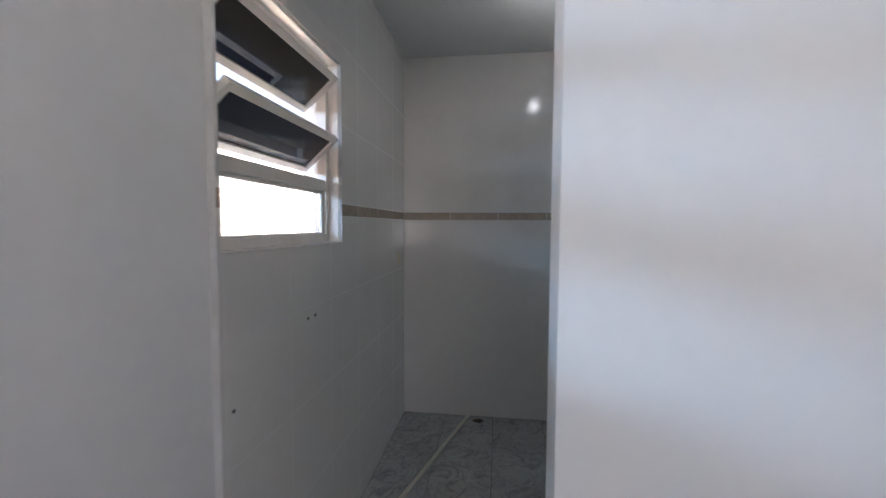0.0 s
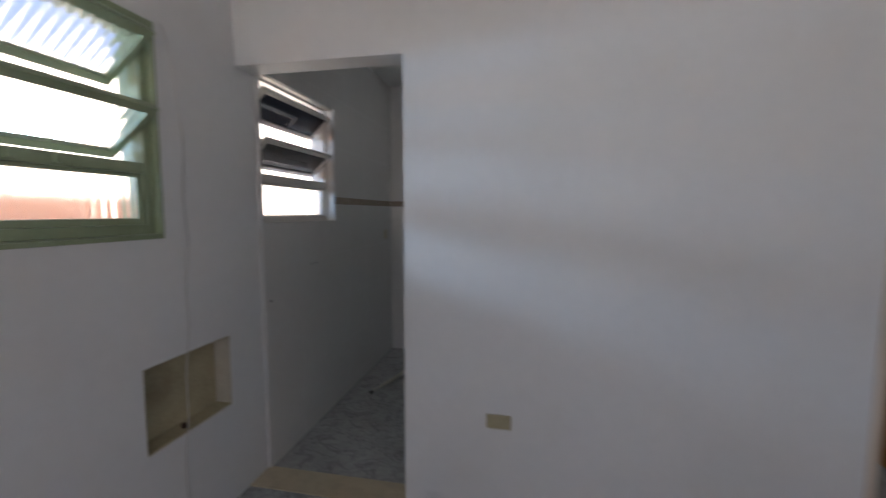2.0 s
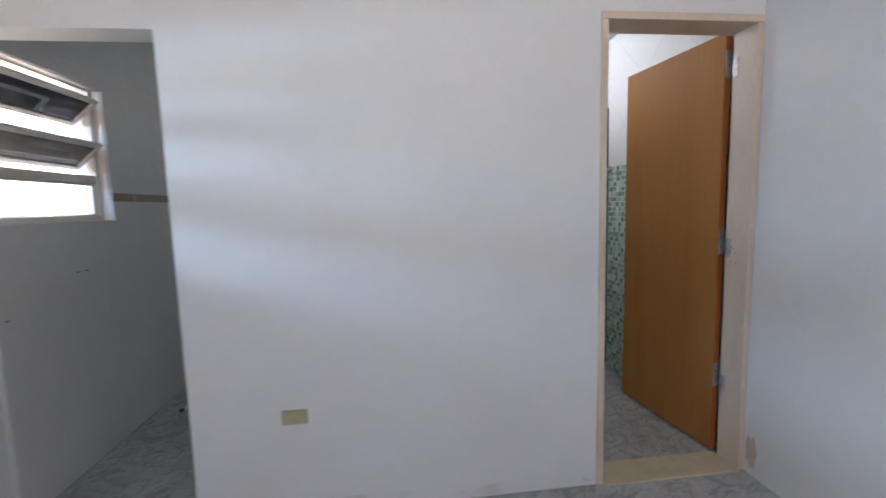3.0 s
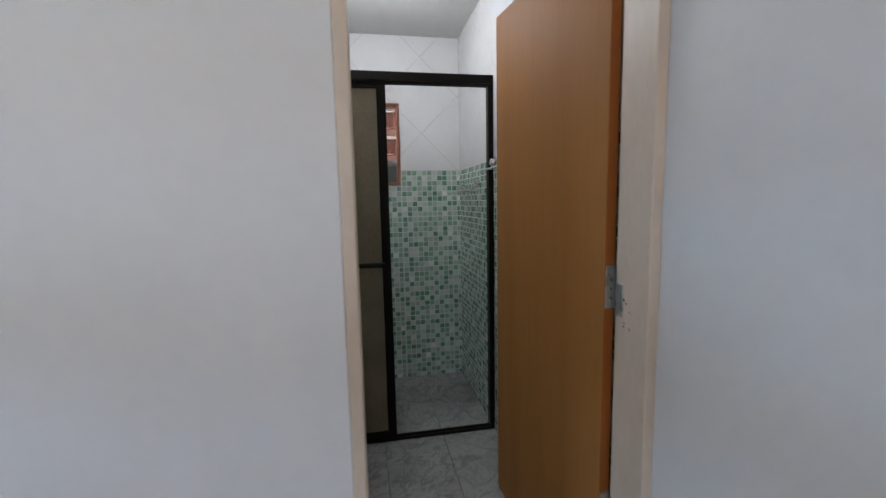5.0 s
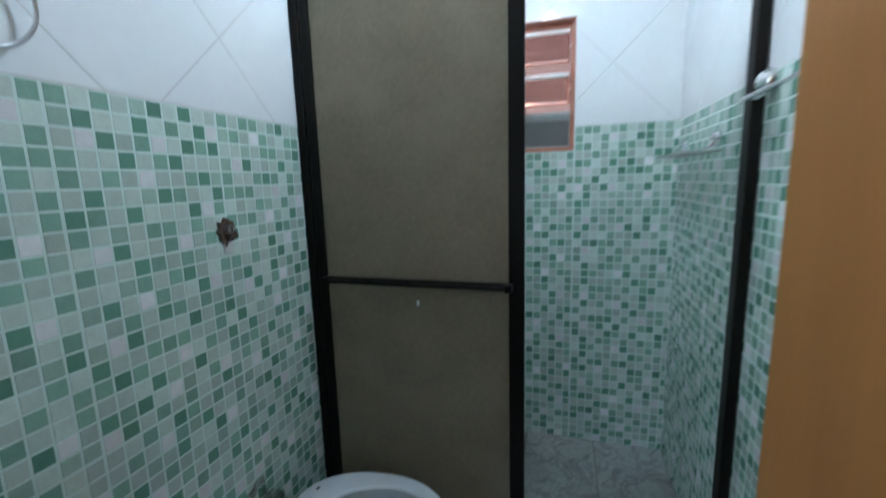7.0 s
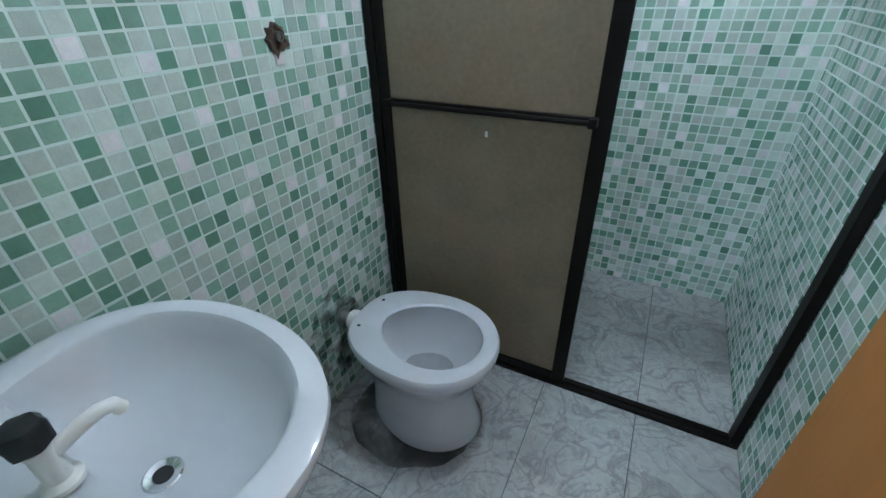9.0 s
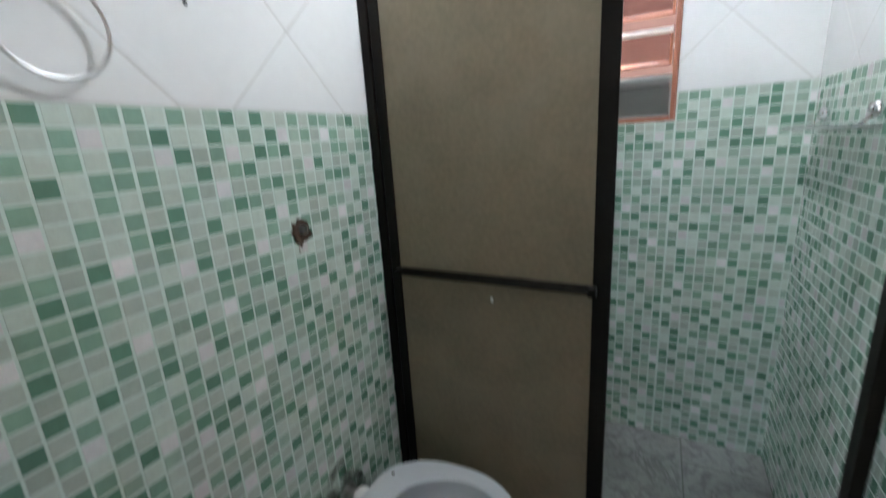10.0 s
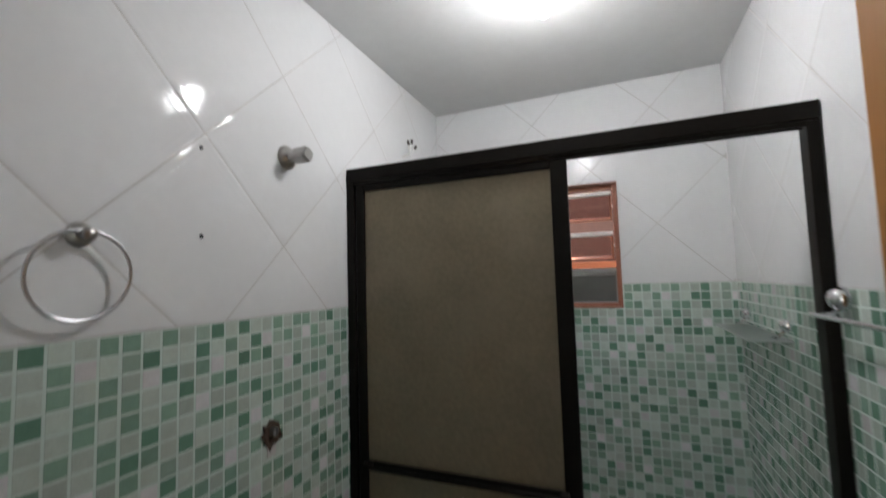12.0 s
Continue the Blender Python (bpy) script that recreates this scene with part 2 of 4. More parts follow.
NICHE = material("bare_olive_plaster", (0.42, 0.36, 0.23), 0.85, vary=0.16, scale=9, bump=0.5, bump_scale=40, dirt=(0.26, 0.21, 0.13), dirt_amount=0.7)
NICHE_SIDE = material("paler_niche_plaster", (0.50, 0.46, 0.38), 0.85, vary=0.14, scale=12, bump=0.4, bump_scale=40, dirt=(0.40, 0.35, 0.26), dirt_amount=0.6)
CABLE = material("cream_cable", (0.55, 0.53, 0.50), 0.5, vary=0.08, scale=15)
COPPER = material("taped_wire_ends", (0.06, 0.055, 0.05), 0.5, vary=0.3, scale=80)
BROKEN = material("broken_mortar_hole", (0.07, 0.045, 0.03), 0.9, vary=0.4, scale=70, bump=0.6, bump_scale=120)
POLEWOOD = material("bare_broomstick_wood", (0.52, 0.48, 0.42), 0.6, vary=0.1, scale=14)
PEEL = material("bare_beige_plaster", (0.55, 0.46, 0.36), 0.9, vary=0.15, scale=30, bump=0.4, bump_scale=60)
BULB = glow_material("lit_bulb", (1.0, 0.98, 0.97), 5)
TERRACOTTA = material("terracotta_plaster", (0.62, 0.34, 0.24), 0.9, vary=0.12, scale=4, bump=0.3, bump_scale=30)
CONCRETE = material("yard_concrete", (0.42, 0.40, 0.36), 0.9, vary=0.15, scale=2, bump=0.3, bump_scale=20)
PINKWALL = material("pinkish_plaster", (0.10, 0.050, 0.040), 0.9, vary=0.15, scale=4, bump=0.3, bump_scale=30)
PALE_WALL = material("pale_reflector_plaster", (0.78, 0.74, 0.68), 0.9, vary=0.06, scale=2, bump=0.2, bump_scale=20)
ORANGE = material("orange_roof_clay", (0.17, 0.045, 0.015), 0.85, vary=0.15, scale=5)

# ---- helpers for meshes ----


def mesh_of(name, bm, mat, smooth=False):
    me = bpy.data.meshes.new(name)
    bm.normal_update()
    bm.to_mesh(me)
    bm.free()
    me.materials.append(mat)
    if smooth:
        me.shade_smooth()
        me.set_sharp_from_angle(angle=radians(38))
    return me


def part(name, bm, mat, parent=None, label="", smooth=False):
    ob = new(name, mesh_of(name, bm, mat, smooth))
    ob.parent = parent
    return tagged(ob, label)


def setting(name, bm, mat, label, category="wall", smooth=False):
    return tagged(part(name, bm, mat, None, "", smooth), label, category, kind="structure")


def thing(name, at, label, category, group="", kind=""):
    ob = new(name)
    ob.location = at
    ob.empty_display_size = 0.05
    return tagged(ob, label, category, group, kind)


def under(ob, parent):
    """Parent a part whose mesh is in world coordinates."""
    ob.parent = parent
    ob.matrix_parent_inverse = Matrix.Translation(parent.location).inverted()
    return ob


def add_box(bm, x0, x1, y0, y1, z0, z1, bevel=0.0, segments=2):
    made = bmesh.ops.create_cube(bm, size=1)["verts"]
    for v in made:
        v.co = (x0 + (v.co.x + 0.5) * (x1 - x0), y0 + (v.co.y + 0.5) * (y1 - y0), z0 + (v.co.z + 0.5) * (z1 - z0))
    if bevel:
        edges = {e for v in made for e in v.link_edges}
        bmesh.ops.bevel(bm, geom=list(edges), offset=bevel, segments=segments, affect="EDGES", profile=0.6)
    return bm


def box(x0, x1, y0, y1, z0, z1, bevel=0.0, segments=2):
    return add_box(bmesh.new(), x0, x1, y0, y1, z0, z1, bevel, segments)


def loft(bm, rings, cap_first=True, cap_last=True):
    """Skin between closed rings of equally many points."""
    rows = [[bm.verts.new(p) for p in ring] for ring in rings]
    n = len(rows[0])
    for a, b in zip(rows, rows[1:]):
        for i in range(n):
            bm.faces.new((a[i], a[(i + 1) % n], b[(i + 1) % n], b[i]))
    if cap_first:
        bm.faces.new(rows[0][::-1])
    if cap_last:
        bm.faces.new(rows[-1])
    return bm


def lathe(bm, profile, at=(0, 0, 0), axis=(0, 0, 1), n=24, caps=True):
    """Turn a profile of (radius, distance along the axis) round an axis."""
    turn = Vector((0, 0, 1)).rotation_difference(Vector(axis).normalized()).to_matrix()
    rings = [[Vector(at) + turn @ Vector((r * math.cos(2 * math.pi * i / n), r * math.sin(2 * math.pi * i / n), h)) for i in range(n)] for r, h in profile]
    return loft(bm, rings, caps, caps)


def tube(bm, points, radius, n=10, closed=False):
    """A round rod swept along points."""
    pts = [Vector(p) for p in points]
    rings, normal = [], None
    for i, p in enumerate(pts):
        a = pts[i - 1] if (i or closed) else p
        b = pts[(i + 1) % len(pts)] if (i + 1 < len(pts) or closed) else p
        d = (b - a).normalized()
        if normal is None:
            normal = d.orthogonal().normalized()
        normal = (normal - d * normal.dot(d)).normalized()
        side = d.cross(normal)
        r = radius(i / (len(pts) - 1)) if callable(radius) else radius
        rings.append([p + r * (normal * math.cos(2 * math.pi * k / n) + side * math.sin(2 * math.pi * k / n)) for k in range(n)])
    if closed:
        rings.append(rings[0])
        loft(bm, rings, False, False)
        bmesh.ops.remove_doubles(bm, verts=bm.verts, dist=1e-5)
        return bm
    return loft(bm, rings)


def pierced(origin, u, v, w, size_u, size_v, depth, holes):
    """A slab with rectangular openings right through it. u, v: its plane; w: its thickness; holes: (u0, u1, v0, v1)."""
    us = sorted({0, size_u, *(h[0] for h in holes), *(h[1] for h in holes)})
    vs = sorted({0, size_v, *(h[2] for h in holes), *(h[3] for h in holes)})
    us, vs = [a for a in us if 0 <= a <= size_u], [a for a in vs if 0 <= a <= size_v]
    o, u, v, w = Vector(origin), Vector(u), Vector(v), Vector(w)

    def solid(i, j):
        if not (0 <= i < len(us) - 1 and 0 <= j < len(vs) - 1):
            return False
        cu, cv = (us[i] + us[i + 1]) / 2, (vs[j] + vs[j + 1]) / 2
        return not any(h[0] < cu < h[1] and h[2] < cv < h[3] for h in holes)

    bm, cache = bmesh.new(), {}

    def vert(i, j, k):
        if (i, j, k) not in cache:
            cache[i, j, k] = bm.verts.new(o + u * us[i] + v * vs[j] + w * (depth * k))
        return cache[i, j, k]

    for i in range(len(us) - 1):
        for j in range(len(vs) - 1):
            if not solid(i, j):
                continue
            bm.faces.new([vert(*q) for q in ((i, j, 0), (i, j + 1, 0), (i + 1, j + 1, 0), (i + 1, j, 0))])
            bm.faces.new([vert(*q) for q in ((i, j, 1), (i + 1, j, 1), (i + 1, j + 1, 1), (i, j + 1, 1))])
            for di, dj, q in ((-1, 0, ((i, j), (i, j + 1))), (1, 0, ((i + 1, j + 1), (i + 1, j))), (0, -1, ((i + 1, j), (i, j))), (0, 1, ((i, j + 1), (i + 1, j + 1)))):
                if not solid(i + di, j + dj):
                    bm.faces.new([vert(*q[0], 0), vert(*q[0], 1), vert(*q[1], 1), vert(*q[1], 0)])
    bmesh.ops.recalc_face_normals(bm, faces=bm.faces)
    return bm

# ---- plan, in metres ----
H = 2.52                      # ceilings
PART = 0.13                   # thickness of the partition
KX = 0.794                    # right side of the kitchen opening
KTOP = 2.005                  # its head
DX0, DX1, DTOP = 2.553, 3.305, 2.112   # bathroom door opening
BX0, BX1, BY0, BY1 = 1.98, 3.316, 0.15, 2.208   # bathroom inside its tiles
KB = 2.13                     # kitchen back wall, tile face
EAST = 3.305                  # room east wall
GW = (-1.46, -0.437, 1.262, 1.995)       # green window opening: y0 y1 z0 z1
KW = (0.145, 0.935, 1.287, 2.03)        # kitchen window opening
BW = (2.40, 2.876, 1.47, 2.055)        # bathroom window opening: x0 x1 z0 z1
NI = (-0.545, -0.103, 0.463, 0.788)    # niche: y0 y1 z0 z1

# ---- walls ----
Y0 = -3.55
setting("wall_west", pierced((-0.15, Y0, 0), (0, 1, 0), (0, 0, 1), (1, 0, 0), 2.45 - Y0, H, 0.15,
        [(a - Y0, b - Y0, c, d) for a, b, c, d in (GW, KW, NI)]), PAINT, "white painted wall with two windows and a niche")
setting("wall_partition", pierced((0, 0, 0), (1, 0, 0), (0, 0, 1), (0, 1, 0), 3.45, H, PART,
        [(0, KX, 0, KTOP), (DX0, DX1, 0, DTOP)]), PAINT, "white painted partition wall with two doorways")
setting("wall_east", box(EAST, 3.45, Y0, -0.001, 0, H), PAINT, "plain white painted side wall")
setting("wall_south", pierced((-0.15, Y0 - 0.15, 0), (1, 0, 0), (0, 0, 1), (0, 1, 0), 3.6, H, 0.149, [(0.97, 2.43, 0.95, 2.15)]), PAINT, "white painted wall with a wide window opening")
setting("wall_kitchen_back", box(0.001, 1.82, KB + 0.012, 2.449, 0, H), WGROUT, "white tiled kitchen back wall")
setting("wall_between", box(1.83, BX0 - 0.008, PART + 0.001, 2.449, 0, H), GROUT, "wall between the kitchen and the bathroom")
wb = pierced((1.973, BY1 + 0.008, 0), (1, 0, 0), (0, 0, 1), (0, 1, 0), 1.477, H, 0.14, [(BW[0] - 1.973, BW[1] - 1.973, BW[2], BW[3])])
wall_bath_back = setting("wall_bath_back", wb, GROUT, "bathroom back wall, mosaic below and white tiles above")
wall_bath_east = setting("wall_bath_east", box(BX1 + 0.008, 3.45, PART + 0.001, BY1 + 0.007, 0, H), GROUT, "bathroom side wall, mosaic below and white tiles above")
wall_bath_west = tagged(bpy.data.objects["wall_between"], "bathroom side wall, green mosaic below and white tiles above")
setting("ceiling", box(-0.15, 3.45, Y0 - 0.15, 2.45, H + 0.002, H + 0.14), CEIL, "white painted ceiling", "ceiling")
setting("floor_bed", box(-0.15, 3.45, Y0 - 0.15, 2.45, -0.12, -0.006), JOINT, "dark joints under the floor tiles", "floor")
floor = bpy.data.objects["floor_bed"]

# thresholds in the two doorways
setting("threshold_1", box(0.001, KX - 0.002, -0.015, PART + 0.018, -0.008, 0.006, 0.003), SILL, "worn beige stone threshold of the kitchen doorway", "threshold")
setting("threshold_2", box(DX0 + 0.032, DX1 - 0.032, -0.018, PART + 0.018, -0.008, 0.006, 0.003), SILL, "worn beige stone threshold of the bathroom door", "threshold")

# niche lining
bm = pierced((-0.096, NI[0] + 0.0005, NI[2] + 0.0005), (0, 1, 0), (0, 0, 1), (1, 0, 0), NI[1] - NI[0] - 0.001, NI[3] - NI[2] - 0.001, 0.0125, [])
nb = setting("wall_niche", bm, NICHE, "bare olive plaster inside of the meter niche", "niche")
# the lining nearest the partition gets a paler colour than the other three
for a, b, c, d in ((NI[0] + 0.001, NI[0] + 0.008, NI[2], NI[3]), (NI[1] - 0.008, NI[1] - 0.001, NI[2], NI[3]), (NI[0] + 0.009, NI[1] - 0.009, NI[2] + 0.001, NI[2] + 0.008), (NI[0] + 0.009, NI[1] - 0.009, NI[3] - 0.008, NI[3] - 0.001)):
    part("lining", box(-0.083, -0.004, a, b, c, d, 0.002), NICHE_SIDE if a > -0.2 else NICHE, nb)

stub = thing("conduit_stub", (-0.035, -0.347, NI[2] + 0.0085), "dark cut conduit end standing in the wall niche", "pipe")
bm = lathe(bmesh.new(), ((0.011, 0), (0.011, 0.016), (0.0085, 0.018), (0.0085, 0.006)), (-0.035, -0.347, NI[2] + 0.0085), (0, 0, 1), 14)
under(part("pipe_end", bm, BROKEN, smooth=True), stub)

# ---- windows ----


def ribbed(u0, u1, v0, v1, pitch=0.021, amp=0.003, thick=0.004):
    """A pane with rounded flutes running up it, in the plane y = 0, flutes towards +y."""
    bm = bmesh.new()
    n = max(8, int((u1 - u0) / pitch * 6))
    front = []
    for i in range(n + 1):
        u = u0 + (u1 - u0) * i / n
        w = thick / 2 + amp * abs(math.sin(math.pi * (u - u0) / pitch))
        front.append([bm.verts.new((u, w, v0)), bm.verts.new((u, w, v1)), bm.verts.new((u, -thick / 2, v0)), bm.verts.new((u, -thick / 2, v1))])
    for a, b in zip(front, front[1:]):
        bm.faces.new((a[0], a[1], b[1], b[0]))
        bm.faces.new((a[2], b[2], b[3], a[3]))
        bm.faces.new((a[1], a[3], b[3], b[1]))
        bm.faces.new((a[0], b[0], b[2], a[2]))
    bm.faces.new((front[0][0], front[0][2], front[0][3], front[0][1]))
    bm.faces.new((front[-1][0], front[-1][1], front[-1][3], front[-1][2]))
    bmesh.ops.recalc_face_normals(bm, faces=bm.faces)
    return bm


def bars(u0, u1, v0, v1, bar, d0, d1, bevel=0.003):
    """Four mitred-looking bars round an opening, butted end to end."""
    bm = bmesh.new()
    for a, b, c, d in ((u0, u0 + bar, v0, v1), (u1 - bar, u1, v0, v1), (u0 + bar, u1 - bar, v0, v0 + bar), (u0 + bar, u1 - bar, v1 - bar, v1)):
        add_box(bm, a, b, d0, d1, c, d, bevel)
    return bm


def tilting_window(name, m, width, height, paint, panes, label, rail, sashes, tilt, frame_bar=0.045, sash_bar=0.03, pitch=0.021, fixed_bar=0.03, raised=0.0, fixed_low=None):
    """A steel window with a fixed bottom light and tilting sashes. Local x runs along the wall, z up, -y into the room.
    rail: (bottom, top) of the transom; sashes: heights of their pivots; tilt: degrees, top edge into the room."""
    low = fixed_bar if fixed_low is None else fixed_low
    win = tagged(new(name), label, "window", kind="structure")
    win.matrix_world = m
    part("window_frame", bars(0, width, 0, height + raised, frame_bar, -0.022, 0.022), paint, win)
    part("transom", box(frame_bar, width - frame_bar, -0.02, 0.02, rail[0], rail[1], 0.003), paint, win)
    bm = bmesh.new()
    for p, q, r, s in ((frame_bar, frame_bar + fixed_bar, frame_bar, rail[0]), (width - frame_bar - fixed_bar, width - frame_bar, frame_bar, rail[0]), (frame_bar + fixed_bar, width - frame_bar - fixed_bar, frame_bar, frame_bar + low), (frame_bar + fixed_bar, width - frame_bar - fixed_bar, rail[0] - 0.014, rail[0])):
        add_box(bm, p + 0.0005, q - 0.0005, -0.012, 0.012, r + 0.0005, s - 0.0005, 0.002, 1)
    part("fixed_light_frame", bm, paint, win)
    pane = part("pane", ribbed(frame_bar + fixed_bar, width - frame_bar - fixed_bar, frame_bar + low, rail[0] - 0.014, pitch), panes[0], win, smooth=True)
    pane.visible_shadow = False
    a, b = frame_bar + 0.006, width - frame_bar - 0.006
    for (pivot, length), glass in zip(sashes, panes[1:]):
        sash = part("sash", bars(a, b, -length / 2, length / 2, sash_bar, -0.012, 0.012), paint, win)
        sash.matrix_local = Matrix.Translation((0, 0, pivot)) @ Matrix.Rotation(radians(tilt), 4, "X")
        pane = part("pane", ribbed(a + sash_bar, b - sash_bar, -length / 2 + sash_bar, length / 2 - sash_bar, pitch), glass, sash, smooth=True)
        pane.visible_shadow = glass is SMOKED
        for at in (a - 0.006, b):
            part("pivot", lathe(bmesh.new(), ((0.006, 0), (0.006, 0.006)), (at, 0, 0), (1, 0, 0), 10), DULL, sash)
    return win


# local x -> world y, local -y -> world +x (into the room)
west = Matrix(((0, -1, 0, 0), (1, 0, 0, 0), (0, 0, 1, 0), (0, 0, 0, 1)))
tilting_window("window_1", Matrix.Translation((-0.04, GW[0] + 0.004, GW[2] + 0.004)) @ west, GW[1] - GW[0] - 0.008, GW[3] - GW[2] - 0.008, GREEN,
               (RIBBED, RIBBED, RIBBED), "sage green steel window with ribbed glass, sashes tilted open", (0.214, 0.252), ((0.359, 0.26), (0.610, 0.26)), 52, 0.034, 0.03, 0.034, 0.024)
tilting_window("window_2", Matrix.Translation((-0.055, KW[0] + 0.004, KW[2] + 0.004)) @ west, KW[1] - KW[0] - 0.008, KW[3] - KW[2] - 0.008, CREAM,
               (RIBBED, SMOKED, SMOKED), "cream steel kitchen window, dark ribbed sashes tilted open", (0.21, 0.254), ((0.362, 0.2), (0.607, 0.2)), 48, 0.03, 0.026, raised=0.018, fixed_low=0.009)
# bathroom window: local -y -> world -y
tilting_window("window_3", Matrix.Translation((BW[0] + 0.004, BY1 + 0.055, BW[2] + 0.004)), BW[1] - BW[0] - 0.008, BW[3] - BW[2] - 0.008, SALMON,
               (GREYGLASS, PINKGLASS, PINKGLASS), "small salmon steel bathroom window with ribbed tilted sashes", (0.155, 0.18), ((0.285, 0.15), (0.475, 0.15)), 40, 0.016, 0.009, 0.016, 0.007)

# white strips paint sky light on the bathroom sash tops; grey bead round its fixed light
for sash in bpy.data.objects["window_3"].children:
    if sash.name.startswith(("fixed_light_frame", "transom")):
        sash.data.materials[0] = GREYMETAL
    if sash.name.startswith("sash"):
        part("edge_strip", box(0.023, BW[1] - BW[0] - 0.031, -0.016, 0.0125, 0.068, 0.0765, 0.001, 1), PLASTIC, sash, "pale strip painting the sky light on the top edge")

win = bpy.data.objects["window_1"]
for y in (-0.873, -0.757):
    u = y - GW[0] - 0.004
    part("latch", box(u - 0.009, u + 0.009, -0.034, -0.0205, 0.221, 0.245, 0.003), GREEN, win)

# painted reveals and sills in the window openings
for name, (a, b, c, d), paint in (("window_reveal_1", GW, GREEN), ("window_reveal_2", KW, CREAM)):
    bm = bmesh.new()
    x0, x1 = (-0.149, 0.006)
    for p, q, r, s in ((a + 0.0005, a + 0.004, c, d), (b - 0.004, b - 0.0005, c, d), (a + 0.004, b - 0.004, c + 0.0005, c + 0.004), (a + 0.004, b - 0.004, d - 0.004, d - 0.0005)):
        add_box(bm, x0, x1, p, q, r, s)
    setting(name, bm, paint, "painted reveal round the window", "trim")
bm = bmesh.new()
for p, q, r, s in ((GW[1], GW[1] + 0.010, GW[2] - 0.014, GW[3] + 0.018), (GW[0] - 0.018, GW[1], GW[2] - 0.014, GW[2]), (GW[0] - 0.018, GW[1], GW[3], GW[3] + 0.018)):
    add_box(bm, 0.0005, 0.005, p, q, r, s, 0.001)
setting("trim_green", bm, GREEN, "band of green paint round the window", "trim")
bm = bmesh.new()
for p, q, r, s in ((BW[0] + 0.0005, BW[0] + 0.004, BW[2], BW[3]), (BW[1] - 0.004, BW[1] - 0.0005, BW[2], BW[3]), (BW[0] + 0.004, BW[1] - 0.004, BW[2] + 0.0005, BW[2] + 0.004), (BW[0] + 0.004, BW[1] - 0.004, BW[3] - 0.004, BW[3] - 0.0005)):
    add_box(bm, p, q, BY1 - 0.004, BY1 + 0.147, r, s)
setting("window_reveal_3", bm, SALMON, "salmon painted reveal of the bathroom window", "trim")

# ---- bathroom door ----
fr = thing("door_frame", (DX0, 0, 0), "beige painted wooden door frame, chipped by the hinges", "door frame", kind="structure")
under(part("jamb", box(DX0 + 0.001, DX0 + 0.031, -0.006, PART + 0.022, 0, DTOP - 0.033, 0.004), BEIGE), fr)
under(part("jamb", box(DX1 - 0.031, DX1 - 0.001, -0.006, PART, 0, DTOP - 0.033, 0.004), BEIGE), fr)
under(part("head", box(DX0 + 0.001, DX1 - 0.001, -0.006, PART + 0.022, DTOP - 0.032, DTOP - 0.001, 0.004), BEIGE), fr)
random.seed(4)
for k in range(9):
    y, z = 0.055 + 0.035 * random.random(), 1.0 + 0.10 * random.random()
    s = 0.0015 + 0.0025 * random.random()
    under(part("chip", box(DX1 - 0.0335, DX1 - 0.0308, y, y + s * 1.6, z, z + s, 0.0006, 1), RUST), fr)

A, B = Vector((3.257, 0.158, 0)), Vector((3.170, 0.845, 0))
along = (B - A).normalized()
leaf_turn = math.degrees(math.atan2(along.y, along.x))
door = thing("door_1", (A.x, A.y, 0.012), "orange-brown veneered door leaf standing open", "door", kind="structure")
door.rotation_euler = (0, 0, radians(leaf_turn))
part("leaf", box(0, 0.70, -0.034, 0, 0, 2.088, 0.0025), DOOR, door)
part("hinge_edge", box(-0.0015, 0.0, -0.0335, -0.0005, 0.002, 2.086), DOOR_EDGE, door, "reddish bare edge of the leaf")
for z in (0.33, 1.02, 1.87):
    hinge = part("hinge", lathe(bmesh.new(), ((0.004, 0), (0.0065, 0.001), (0.0065, 0.079), (0.004, 0.08)), (-0.012, -0.037, z), (0, 0, 1), 14), STEEL, door, "worn steel hinge", smooth=True)
    part("leaf_plate", box(-0.0045, -0.0016, -0.0365, -0.002, z + 0.012, z + 0.135, 0.0006, 1), STEEL, hinge)
    under(part("hinge_plate", box(DX1 - 0.0335, DX1 - 0.0308, PART - 0.036, PART - 0.002, z + 0.015, z + 0.102, 0.0006, 1), STEEL, None, "worn steel hinge plate"), fr)
    for dz in (0.014, 0.04, 0.066):
        part("screw", lathe(bmesh.new(), ((0.0035, 0), (0.0028, 0.0012)), (-0.0045, -0.019, z + 0.028 + dz), (-1, 0, 0), 8), RUST, hinge)

# ---- socket plate and cable in the room ----
sock = thing("socket_plate", (1.212, 0, 0.452), "grubby beige two-gang socket plate low on the wall", "socket")
under(part("plate", box(1.160, 1.264, -0.009, -0.0005, 0.421, 0.483, 0.003), BEIGEP), sock)
for x in (1.186, 1.238):
    under(part("blank_insert", box(x - 0.018, x + 0.018, -0.011, -0.0085, 0.436, 0.468, 0.001), BEIGEP), sock)

pts = []
random.seed(2)
for k in range(40):
    z = 2.02 - k * 0.05
    f = k / 39
    pts.append((0.006 + 0.003 * random.random(), -0.40 + 0.07 * math.sin(min(1, f * 5) * 1.57) - 0.075 * max(0, f - 0.45) / 0.55 + 0.006 * math.sin(k * 0.9), max(z, 0.006)))
cab = part("loose_cable", tube(bmesh.new(), pts, 0.0019, 6), CABLE, smooth=True)
tagged(cab, "thin cream cable hanging down the wall", "cable")

# ---- bathroom: shower enclosure ----
SY = 1.376
sh = thing("shower_enclosure", (BX0, SY, 0), "dark aluminium shower enclosure with sliding olive acrylic doors", "shower enclosure")


def sh_part(name, bm, mat, parent=sh, label=""):
    ob = part(name, bm, mat, None, label)
    if parent is sh:
        return under(ob, sh)
    ob.parent = parent
    return ob


